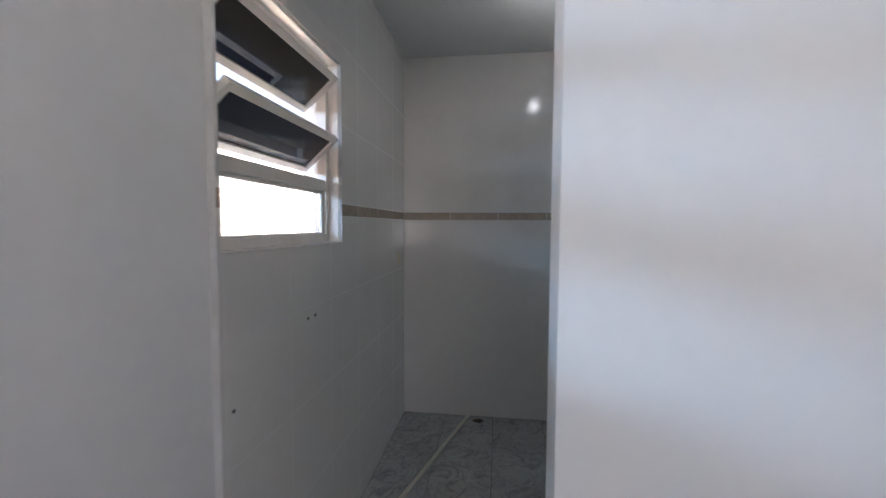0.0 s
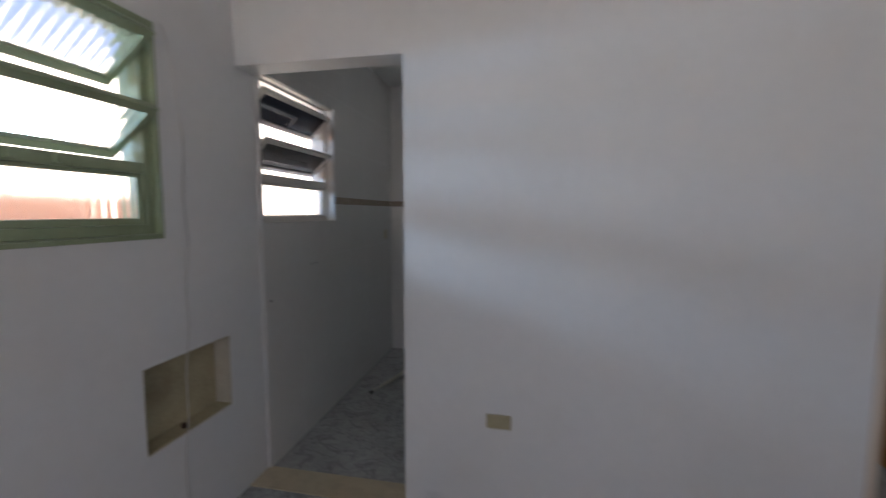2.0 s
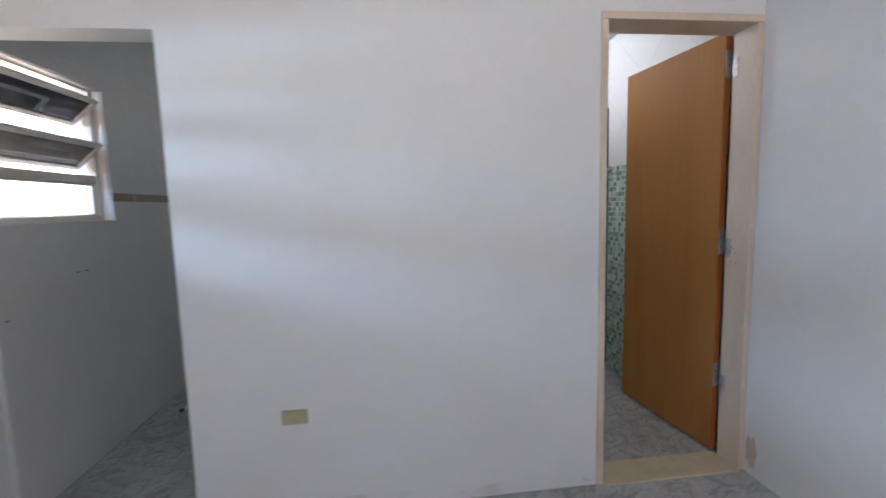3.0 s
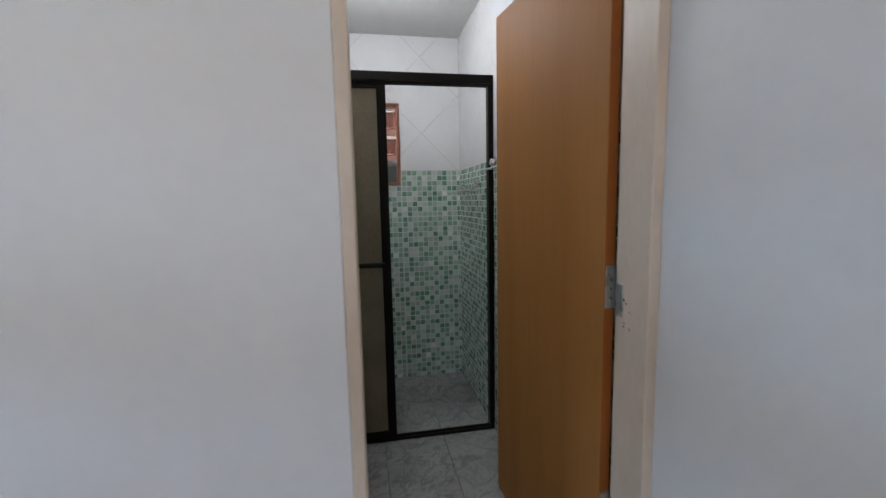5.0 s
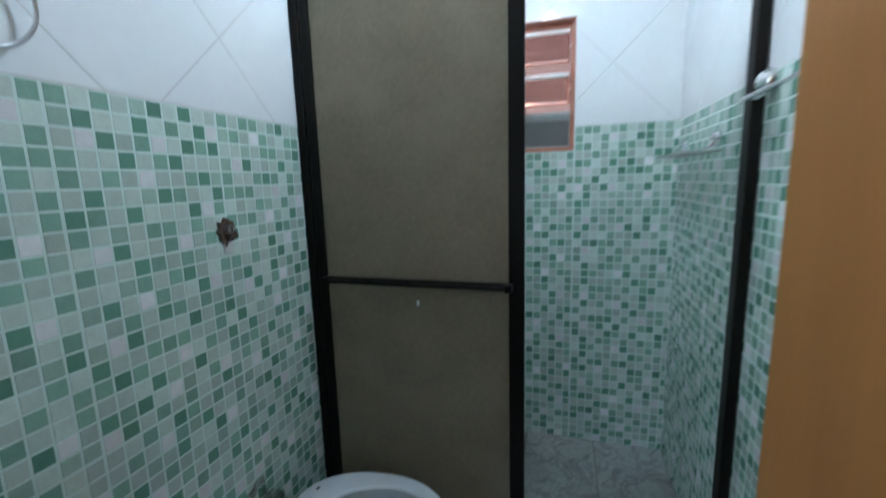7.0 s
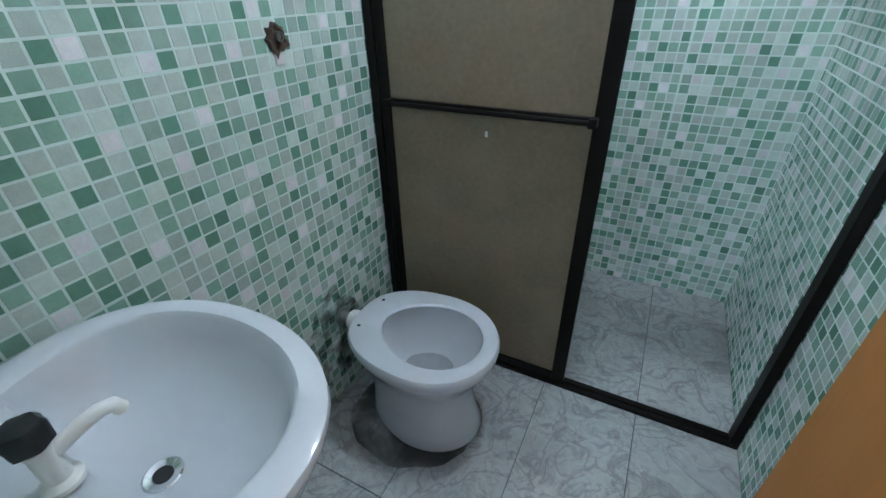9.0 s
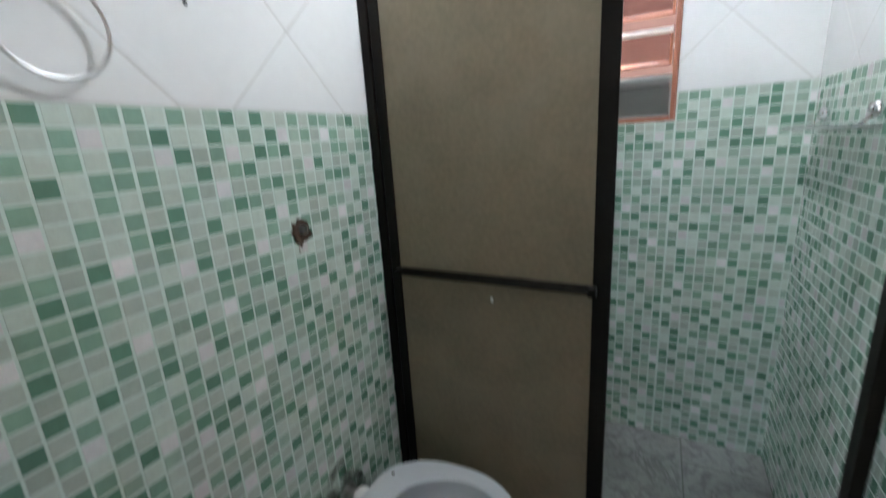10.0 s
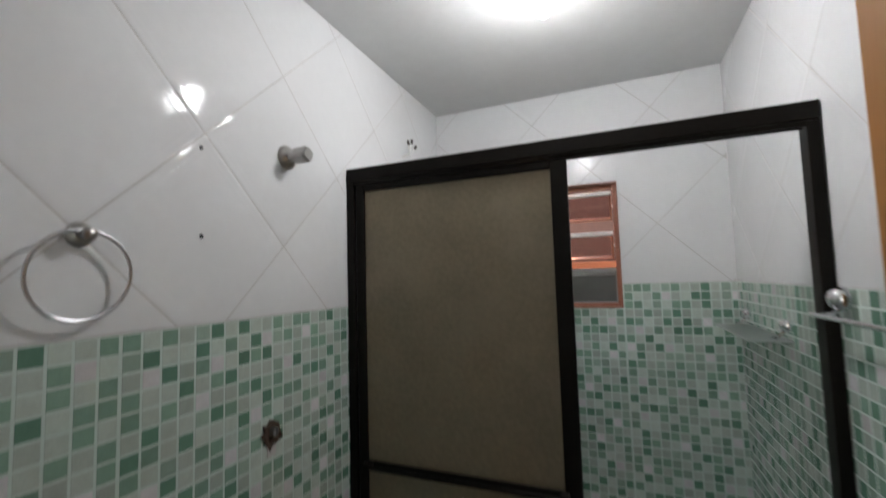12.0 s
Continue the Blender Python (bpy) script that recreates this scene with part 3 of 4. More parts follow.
bm = box(BX0 + 0.002, BX1 - 0.002, SY - 0.022, SY + 0.03, 1.976, 2.022, 0.003)
add_box(bm, BX0 + 0.03, BX1 - 0.03, SY - 0.018, SY - 0.012, 1.962, 1.976)
add_box(bm, BX0 + 0.03, BX1 - 0.03, SY + 0.006, SY + 0.010, 1.962, 1.976)
sh_part("top_rail", bm, BRONZE)
sh_part("side_post", box(BX0 + 0.002, BX0 + 0.03, SY - 0.02, SY + 0.028, 0.018, 1.9755, 0.003), BRONZE)
sh_part("side_post", box(BX1 - 0.03, BX1 - 0.002, SY - 0.02, SY + 0.028, 0.018, 1.9755, 0.003), BRONZE)
bm = box(BX0 + 0.002, BX1 - 0.002, SY - 0.02, SY + 0.026, 0.0005, 0.0175, 0.002)
add_box(bm, BX0 + 0.03, BX1 - 0.03, SY - 0.004, SY + 0.000, 0.0175, 0.028)
sh_part("bottom_track", bm, BRONZE)
for n, (x0, x1, y0, y1) in enumerate(((2.016, 2.734, SY - 0.016, SY + 0.002), (2.03, 2.728, SY + 0.007, SY + 0.024))):
    for name, a, b, c, d in (("door_stile", x0, x0 + 0.033, 0.03, 1.961), ("door_stile", x1 - 0.047, x1, 0.03, 1.961), ("door_rail", x0 + 0.033, x1 - 0.047, 0.03, 0.062),
                             ("door_rail", x0 + 0.033, x1 - 0.047, 1.938, 1.961), ("door_rail", x0 + 0.033, x1 - 0.047, 1.002, 1.026)):
        sh_part(name, box(a, b, y0, y1, c, d, 0.002, 1), BRONZE)
    ym = (y0 + y1) / 2
    for c, d in ((0.063, 1.001), (1.027, 1.937)):
        pane = sh_part("acrylic_pane", box(x0 + 0.0335, x1 - 0.0475, ym - 0.0015, ym + 0.0015, c, d), ACRYLIC, sh, "olive hammered acrylic")
        if n == 0 and c < 1:
            sh_part("pale_nick", box(2.38, 2.389, ym - 0.0035, ym - 0.0016, 0.938, 0.956, 0.0006, 1), PLASTIC, pane, "small pale nick in the acrylic")
    if n == 0:
        rail = sh_part("towel_rail", tube(bmesh.new(), ((x0 + 0.05, y0 - 0.028, 1.018), (x1 - 0.05, y0 - 0.028, 1.018)), 0.007, 12), BRONZE)
        for x in (x0 + 0.045, x1 - 0.045):
            sh_part("bracket", box(x - 0.011, x + 0.011, y0 - 0.037, y0 - 0.0005, 1.006, 1.030, 0.003), BRONZE, rail)

# ---- toilet ----
TX, TY = 2.075, 1.043


def egg(x0, x1, half, z, n=40, taper=0.16, square=1.0):
    cx, ax = (x0 + x1) / 2, (x1 - x0) / 2
    pts = []
    for i in range(n):
        a = 2 * math.pi * i / n
        c, s = math.cos(a), math.sin(a)
        cc = math.copysign(abs(c) ** (square if c < 0 else 1.0), c)
        ss = math.copysign(abs(s) ** (square if c < 0 else 1.0), s)
        pts.append((cx + ax * cc, TY + 1.08 * half * ss * (1 + taper * c * (0.55 if c > 0 else 1.0)), z))
    return pts


toilet = thing("toilet", (TX, TY, 0), "white ceramic toilet bowl without seat or cistern", "toilet")
rings = [egg(2.10, 2.515, 0.140, 0.0), egg(2.097, 2.518, 0.143, 0.012), egg(2.103, 2.502, 0.132, 0.05), egg(2.105, 2.485, 0.122, 0.14), egg(2.095, 2.48, 0.124, 0.21),
         egg(2.085, 2.52, 0.148, 0.28), egg(2.074, 2.552, 0.174, 0.335, square=0.8), egg(2.070, 2.564, 0.184, 0.36, square=0.75), egg(2.070, 2.566, 0.186, 0.385, square=0.72),
         egg(2.076, 2.560, 0.180, 0.396, square=0.72), egg(2.09, 2.545, 0.165, 0.400, square=0.75),
         egg(2.168, 2.522, 0.133, 0.400), egg(2.176, 2.514, 0.126, 0.394), egg(2.168, 2.510, 0.127, 0.365), egg(2.18, 2.485, 0.114, 0.30), egg(2.24, 2.42, 0.075, 0.225), egg(2.27, 2.38, 0.045, 0.19)]
under(part("bowl", loft(bmesh.new(), rings), CERAMIC, smooth=True), toilet)
under(part("water", loft(bmesh.new(), [egg(2.243, 2.417, 0.068, 0.2285), egg(2.243, 2.417, 0.068, 0.2295)]), WATER, None, "still grey water"), toilet)
for dy in (-0.072, 0.072):
    under(part("seat_bolt_hole", lathe(bmesh.new(), ((0.006, 0), (0.006, 0.0012)), (2.118, TY + dy, 0.3995), (0, 0, 1), 12), BROKEN), toilet)
under(part("floor_bolt", lathe(bmesh.new(), ((0.010, 0), (0.010, 0.006), (0.004, 0.012)), (2.33, TY - 0.102, 0.10), (0, -1, 0.25), 12), BROKEN, None, "dark bolt hole in the foot"), toilet)
bm = lathe(bmesh.new(), ((0.034, 0), (0.037, 0.012), (0.037, 0.04), (0.028, 0.06)), (2.025, TY, 0.335), (1, 0, 0), 20)
under(part("spud_collar", bm, PLASTIC, None, "white rubber collar", True), toilet)
pipe = part("flush_pipe", lathe(bmesh.new(), ((0.036, 0), (0.036, 0.004), (0.021, 0.006), (0.021, 0.046)), (BX0, TY, 0.335), (1, 0, 0), 18), DULL, smooth=True)
tagged(pipe, "dull metal flush pipe stub behind the toilet", "pipe")

# ---- washbasin ----
CX, CY, SZ = 2.292, 0.335, 0.85


def basin_ring(hx, hy, z, cy=CY, n=44, back=0.152):
    pts = []
    for i in range(n):
        a = 2 * math.pi * i / n
        c, s = math.cos(a), math.sin(a)
        k = 0.72 if s < 0 else 0.92
        y = cy + hy * math.copysign(abs(s) ** k, s)
        pts.append((CX + hx * math.copysign(abs(c) ** (0.72 if s < 0 else 0.95), c), max(y, back), z))
    return pts


basin = thing("washbasin", (CX, BY0, SZ), "white ceramic wall-hung washbasin", "washbasin")
rings = [basin_ring(0.10, 0.09, SZ - 0.20), basin_ring(0.16, 0.14, SZ - 0.17), basin_ring(0.242, 0.190, SZ - 0.09), basin_ring(0.268, 0.208, SZ - 0.03), basin_ring(0.274, 0.214, SZ - 0.012),
         basin_ring(0.272, 0.212, SZ - 0.002), basin_ring(0.262, 0.203, SZ + 0.002), basin_ring(0.228, 0.176, SZ + 0.001, CY + 0.004), basin_ring(0.217, 0.166, SZ - 0.006, CY + 0.008, back=0.252),
         basin_ring(0.205, 0.153, SZ - 0.04, CY + 0.008, back=0.252), basin_ring(0.172, 0.125, SZ - 0.095, CY + 0.004, back=0.252), basin_ring(0.10, 0.075, SZ - 0.132, CY - 0.008, back=0.256), basin_ring(0.026, 0.026, SZ - 0.142, CY - 0.02, back=0.256)]
under(part("bowl", loft(bmesh.new(), rings), CERAMIC, smooth=True), basin)
dr = under(part("drain_ring", lathe(bmesh.new(), ((0.024, 0), (0.029, 0.003), (0.026, 0.005), (0.016, 0.002), (0.014, -0.004)), (CX, CY - 0.02, SZ - 0.143), (0, 0, 1), 24), CHROME, smooth=True), basin)
under(part("drain_hole", lathe(bmesh.new(), ((0.0145, 0), (0.0145, 0.004)), (CX, CY - 0.02, SZ - 0.1445), (0, 0, 1), 18), BLACKP), basin)
tap = thing("basin_tap", (2.322, 0.232, SZ), "white plastic basin tap with a black knob", "tap")
TPX, TPY = 2.322, 0.232
under(part("body", lathe(bmesh.new(), ((0.022, 0.0), (0.022, 0.006), (0.014, 0.012), (0.013, 0.055), (0.016, 0.066)), (TPX, TPY, SZ + 0.001), (0, 0, 1), 20), PLASTIC, smooth=True), tap)
under(part("spout", tube(bmesh.new(), ((TPX, TPY + 0.005, SZ + 0.045), (TPX + 0.003, TPY + 0.04, SZ + 0.056), (TPX + 0.003, TPY + 0.06, SZ + 0.058), (TPX + 0.003, TPY + 0.074, SZ + 0.053), (TPX + 0.003, TPY + 0.079, SZ + 0.04)), 0.0095, 12), PLASTIC, smooth=True), tap)
n = 24
knob = [[(TPX + r * (1 + 0.07 * math.cos(6 * 2 * math.pi * i / n)) * math.cos(2 * math.pi * i / n), TPY + r * (1 + 0.07 * math.cos(6 * 2 * math.pi * i / n)) * math.sin(2 * math.pi * i / n), SZ + 0.068 + h) for i in range(n)]
        for r, h in ((0.016, 0), (0.021, 0.004), (0.0225, 0.026), (0.018, 0.033), (0.009, 0.035))]
under(part("knob", loft(bmesh.new(), knob), BLACKP, None, "black fluted knob", True), tap)

# ---- fittings on the bathroom walls ----
ring = thing("towel_ring", (BX0, 0.568, 1.724), "chrome towel ring on the white tiles", "towel ring")
RX, RY, RZ = BX0 + 0.001, 0.562, 1.724
under(part("rose", lathe(bmesh.new(), ((0.022, 0), (0.022, 0.003), (0.018, 0.009), (0.010, 0.012), (0.009, 0.020), (0.012, 0.023), (0.012, 0.033), (0.006, 0.037)), (RX, RY, RZ - 0.003), (1, 0, 0), 24), DULL, smooth=True), ring)
pts = []
for k in range(48):
    a = 2 * math.pi * k / 48
    pts.append((RX + 0.027 - 0.008 * (1 - math.cos(a)) * 0.5, RY - 0.005 + 0.077 * math.sin(a), RZ - 0.075 + 0.078 * math.cos(a)))
under(part("hoop", tube(bmesh.new(), pts, 0.0034, 8, True), BRUSHED, smooth=True), ring)

stop = thing("shower_stop_tap", (BX0, 1.065, 1.98), "grubby chrome stop tap high on the white tiles", "tap")
SX, SYY, SZZ = BX0 + 0.001, 1.064, 1.990
under(part("rose", lathe(bmesh.new(), ((0.035, 0), (0.035, 0.003), (0.028, 0.012), (0.016, 0.017), (0.015, 0.032)), (SX, SYY, SZZ), (1, 0, 0), 24), DULL, smooth=True), stop)
bm = bmesh.new()
hexr = [[(SX + d, SYY + r * math.cos(math.pi * i / 8) * (1.08 if i % 4 < 2 else 0.96), SZZ + r * math.sin(math.pi * i / 8) * (1.08 if i % 4 < 2 else 0.96)) for i in range(16)] for r, d in ((0.014, 0.028), (0.020, 0.034), (0.021, 0.074), (0.017, 0.081), (0.009, 0.0815))]
under(part("handle", loft(bm, hexr), DULL), stop)

hole = thing("broken_valve_hole", (BX0, 1.005, 1.23), "broken hole in the mosaic where a valve was", "hole")
random.seed(7)
rim = [(0.036 * (0.75 + 0.5 * random.random()) if i % 2 else 0.031 * (0.8 + 0.4 * random.random())) for i in range(18)]
bm = loft(bmesh.new(), [[(BX0 + d, 1.005 + k * rim[i] * math.cos(2 * math.pi * i / 18), 1.23 + k * rim[i] * 1.1 * math.sin(2 * math.pi * i / 18)) for i in range(18)] for k, d in ((1.0, -0.002), (1.0, 0.0035), (0.8, 0.005), (0.55, 0.0025))])
under(part("mortar_edge", bm, BROKEN), hole)
under(part("pipe_end", lathe(bmesh.new(), ((0.012, 0), (0.012, 0.012), (0.008, 0.012), (0.008, 0.006)), (BX0 + 0.002, 1.008, 1.234), (1, 0.1, 0), 14), DULL, smooth=True), hole)
under(part("bare_patch", box(BX0 + 0.0005, BX0 + 0.0032, 0.99, 1.02, 1.172, 1.2, 0.001, 1), WGROUT, None, "pale patch where the glaze is gone"), hole)

for y, z in ((0.796, 1.738), (0.793, 1.943)):
    s = part("screw_hole", lathe(bmesh.new(), ((0.0055, 0), (0.0045, 0.0012)), (BX0 + 0.0012, y, z), (1, 0, 0), 10), BLACKP)
    tagged(s, "small dark screw hole drilled in a white tile", "hole", "screw holes")

wires = thing("shower_wires", (BX0, 1.79, 2.20), "three short wires sprouting from the shower wall", "wires")
for k, (dy, dz) in enumerate(((-0.04, 0.06), (0.0, 0.075), (0.04, 0.055))):
    p0 = Vector((BX0, 1.785, 2.18))
    p2 = p0 + Vector((0.055, dy, dz))
    p1 = p0 + Vector((0.045, dy * 0.3, dz * 0.2))
    under(part("wire", tube(bmesh.new(), [p0, p0.lerp(p1, 0.6), p1, p1.lerp(p2, 0.5), p2], 0.0027, 6), PLASTIC, smooth=True), wires)
    under(part("taped_end", tube(bmesh.new(), [p2 - (p2 - p1) * 0.35, p2], 0.006, 8), COPPER, smooth=True), wires)

shelf = thing("soap_shelf", (BX1, 1.86, 1.44), "frosted glass soap shelf on two chrome knobs", "shelf")
for y in (1.655, 2.05):
    bm = lathe(bmesh.new(), ((0.019, 0), (0.021, 0.004), (0.020, 0.016), (0.013, 0.026), (0.004, 0.030)), (BX1 - 0.001, y, 1.458), (-1, 0, 0), 20)
    under(part("knob", bm, CHROME, smooth=True), shelf)
    under(part("clip", tube(bmesh.new(), ((BX1 - 0.012, y, 1.446), (BX1 - 0.03, y, 1.432), (BX1 - 0.04, y, 1.4215), (BX1 - 0.054, y, 1.4215)), 0.0045, 8), CHROME, smooth=True), shelf)
under(part("plate", box(BX1 - 0.115, BX1 - 0.004, 1.63, 2.08, 1.4115, 1.4175, 0.002), SHELF, None, "frosted glass plate"), shelf)

bar = thing("towel_bar", (BX1, 1.10, 1.55), "chrome towel bar on round knobs", "towel bar")
for y in (1.315, 0.87):
    bm = lathe(bmesh.new(), ((0.023, 0), (0.027, 0.005), (0.026, 0.02), (0.017, 0.033), (0.005, 0.038)), (BX1 - 0.001, y, 1.555), (-1, 0, 0), 24)
    under(part("knob", bm, CHROME, smooth=True), bar)
    under(part("arm", tube(bmesh.new(), ((BX1 - 0.014, y, 1.535), (BX1 - 0.03, y, 1.521), (BX1 - 0.058, y, 1.519)), 0.006, 8), CHROME, smooth=True), bar)
under(part("rod", tube(bmesh.new(), ((BX1 - 0.058, 1.345, 1.519), (BX1 - 0.058, 0.84, 1.519)), 0.0055, 12), CHROME, smooth=True), bar)


def ceiling_bulb(at, label):
    x, y, z = at
    b = thing("ceiling_bulb", (x, y, H), label, "lamp", "bare bulbs")
    under(part("lampholder", lathe(bmesh.new(), ((0.068, 0), (0.068, -0.010), (0.062, -0.016), (0.030, -0.019), (0.024, -0.045), (0.021, -0.05)), (x, y, H + 0.0015), (0, 0, 1), 28), PLASTIC, smooth=True), b)
    under(part("bulb_cap", lathe(bmesh.new(), ((0.0135, H - 0.049 - z), (0.019, 0.056), (0.028, 0.036), (0.030, 0.028)), (x, y, z), (0, 0, 1), 24), PLASTIC, None, "white plastic bulb body", True), b)
    bm = lathe(bmesh.new(), ((0.0295, 0.0275), (0.032, 0.012), (0.032, 0.002), (0.029, -0.016), (0.019, -0.029), (0.006, -0.034)), (x, y, z), (0, 0, 1), 24)
    glow = under(part("bulb", bm, BULB, None, "lit white bulb", True), b)
    glow.visible_shadow = False
    return b


ceiling_bulb((2.70, 1.285, 2.388), "bare lit bulb in a white ceiling lampholder")
ceiling_bulb((0.975, 1.31, 2.385), "bare lit bulb in a white ceiling lampholder")

# ---- kitchen: small things ----
out_k = thing("wall_outlet", (0.02, 1.96, 1.14), "small grey blank outlet on the kitchen tiles", "socket")
under(part("plate", box(0.0205, 0.027, 1.925, 1.995, 1.10, 1.185, 0.003), BEIGEP), out_k)
for y, z in ((0.178, 0.885), (0.60, 1.03), (0.66, 1.03)):
    s = part("wall_plug", lathe(bmesh.new(), ((0.006, 0), (0.005, 0.004)), (0.0202, y, z), (1, 0, 0), 10), BLACKP)
    tagged(s, "dark plug hole drilled in the kitchen wall", "hole", "wall plugs")
stick = thing("broomstick", (0.21, 1.10, 0), "pale wooden stick lying on the kitchen floor", "stick")
under(part("pole", tube(bmesh.new(), ((0.205, 1.10, 0.0125), (0.49, 2.11, 0.0125)), 0.011, 12), POLEWOOD, smooth=True), stick)
under(part("end_cap", tube(bmesh.new(), ((0.2015, 1.0878, 0.0135), (0.2065, 1.1055, 0.0135)), 0.0128, 12), BLACKP, smooth=True), stick)
rag = part("debris", loft(bmesh.new(), [[(0.56 + r * math.cos(a * 0.628) * 1.6, 2.06 + r * math.sin(a * 0.628) * (0.6 + 0.3 * (a % 3)), z) for a in range(10)] for r, z in ((0.026, 0.0005), (0.022, 0.006), (0.01, 0.011))]), BROKEN)
tagged(rag, "small dark scrap lying on the kitchen floor", "debris")

def blot(cx, cy, rx, ry, seed, n=30, rough=0.12):
    """An uneven outline round a middle."""
    rnd = random.Random(seed)
    ks = [1 + rough * (rnd.random() - 0.5) * 2 for _ in range(n)]
    return [(cx + rx * (ks[i] + ks[i - 1]) / 2 * math.cos(2 * math.pi * i / n), cy + ry * (ks[i] + ks[i - 1]) / 2 * math.sin(2 * math.pi * i / n)) for i in range(n)]


# old stain and the toilet's soft shadow, both painted as one dark blot
stain = part("floor_stain", loft(bmesh.new(), [[(x, y, z) for x, y in blot(2.275, 1.0, 0.225, 0.20, 3, rough=0.07)] for z in (0.0003, 0.0008)]), STAIN_SHADE)
tagged(stain, "dark grey stain and painted shade on the floor round the toilet foot", "stain")
peel = part("peeled_plaster", loft(bmesh.new(), [[(EAST - d, y, z) for y, z in blot(-0.045, 0.11, 0.03, 0.075, 5, rough=0.3)] for d in (0.0004, 0.0012)]), PEEL)
tagged(peel, "patch of bare beige plaster beside the door frame", "plaster patch")

moss = part("wall_grime", loft(bmesh.new(), [[(BX0 + d, y, z) for y, z in blot(1.0, 0.27, 0.13, 0.2, 8, rough=0.3)] for d in (0.0003, 0.0007)]), MOSS)
tagged(moss, "dark green grime on the mosaic behind the toilet", "stain")
for seed, x, z, rx, rz in ((11, 1.5, 0.035, 0.5, 0.035), (12, 2.2, 0.03, 0.3, 0.03), (13, 0.95, 0.05, 0.12, 0.05)):
    sc = part("wall_scuff", loft(bmesh.new(), [[(a, -d, b) for a, b in blot(x, z, rx, rz, seed, rough=0.25)][::-1] for d in (0.0003, 0.0007)]), SCUFF)
    tagged(sc, "faint grey scuffs along the foot of the partition", "stain", "wall scuffs")

# ---- outside ----
g = bmesh.new()
add_box(g, -400, 400, -400, 400, -0.5, -0.25)
setting("ground", g, CONCRETE, "pale concrete yard round the house", "ground")
setting("fence_wall", box(-1.78, -1.62, -9, 1.05, -0.26, 1.46, 0.01), TERRACOTTA, "terracotta plastered boundary wall of the yard", "wall")
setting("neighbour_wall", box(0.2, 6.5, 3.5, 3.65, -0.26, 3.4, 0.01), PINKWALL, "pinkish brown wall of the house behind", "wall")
setting("neighbour_ledge", box(0.2, 6.5, 3.44, 3.498, 1.64, 1.72, 0.01), ORANGE, "orange clay ledge along the house behind", "wall")
# made-up pale wall that bounces sun so the kitchen pane looks white
setting("neighbour_house_wall", box(-4.4, -4.2, 0.8, 16, -0.26, 3.2, 0.01), PALE_WALL, "added pale wall, sunlit to whiten the view through the kitchen window", "wall")
# unseen overhang above the two side windows, added to cut the high sky light
setting("eaves", box(-0.95, -0.152, -9, 6, 2.56, 2.64, 0.01), CREAM, "added unseen overhang that keeps high sky light off the side windows", "roof")

# ---- tiles: pieces last ----


def clip_poly(poly, u0, u1, v0, v1):
    """Cut a convex polygon to a rectangle."""
    for axis, limit, sign in ((0, u0, 1), (0, u1, -1), (1, v0, 1), (1, v1, -1)):
        out = []
        for p, q in zip(poly, poly[1:] + poly[:1]):
            a, b = sign * (p[axis] - limit), sign * (q[axis] - limit)
            if a >= 0:
                out.append(p)
            if (a > 0 > b) or (a < 0 < b):
                f = a / (a - b)
                out.append((p[0] + f * (q[0] - p[0]), p[1] + f * (q[1] - p[1])))
        poly = out
        if len(poly) < 3:
            return []
    return poly


def slab_rings(poly, lift, edge):
    """Rings of a tile: its foot, its arris and its face, which is a little smaller."""
    cu, cv = sum(p[0] for p in poly) / len(poly), sum(p[1] for p in poly) / len(poly)

    def shrink(d):
        return [(u + (cu - u) * min(0.4, d / max(0.02, math.hypot(cu - u, cv - v))), v + (cv - v) * min(0.4, d / max(0.02, math.hypot(cu - u, cv - v)))) for u, v in poly]

    if edge > 0.01:      # a large tile, faintly rippled along its edges
        wave = ((0, 0.0007), (0.002, 0.0003), (0.010, 0.0), (0.018, 0.00036), (0.027, 0.0), (0.036, 0.0003), (0.048, 0.0))
        return ((shrink(0), 0.0), *((shrink(d), lift - drop) for d, drop in wave))
    return (shrink(0), 0.0), (shrink(0), lift * 0.55), (shrink(edge * 0.4), lift * 0.88), (shrink(edge), lift)


def tile_mesh(name, poly, to_world, lift, edge, mat):
    bm = bmesh.new()
    loft(bm, [[to_world(u, v, w) for u, v in ring] for ring, w in slab_rings(poly, lift, edge)], False, True)
    bmesh.ops.recalc_face_normals(bm, faces=bm.faces)
    return mesh_of(name, bm, mat, edge > 0.01)


def lay(name, polys, to_world, parent, mat, lift=0.0075, edge=0.035):
    for poly in polys:
        ob = new(name, tile_mesh(name, poly, to_world, lift, edge, mat))
        ob.parent = parent


def minus(polys, hole):
    """Keep what lies outside a rectangular hole."""
    if not hole:
        return polys
    a, b, c, d = hole
    out = []
    for p in polys:
        for r in ((-9, a, -9, 9), (b, 9, -9, 9), (a, b, -9, c), (a, b, d, 9)):
            q = clip_poly(p, *r)
            if len(q) > 2:
                out.append(q)
    return out


def diamonds(u0, u1, v0, v1, nu, nv, half, joint=0.0026):
    """Square tiles laid on their points, with a corner of the net at (nu, nv)."""
    polys, h = [], half - joint
    for i in range(-14, 15):
        for j in range(-14, 15):
            if (i + j) % 2:
                cu, cv = nu + i * half, nv + j * half
                q = clip_poly([(cu + h, cv), (cu, cv + h), (cu - h, cv), (cu, cv - h)], u0, u1, v0, v1)
                if len(q) > 2 and max(p[0] for p in q) - min(p[0] for p in q) > 0.012 and max(p[1] for p in q) - min(p[1] for p in q) > 0.012:
                    polys.append(q)
    return polys


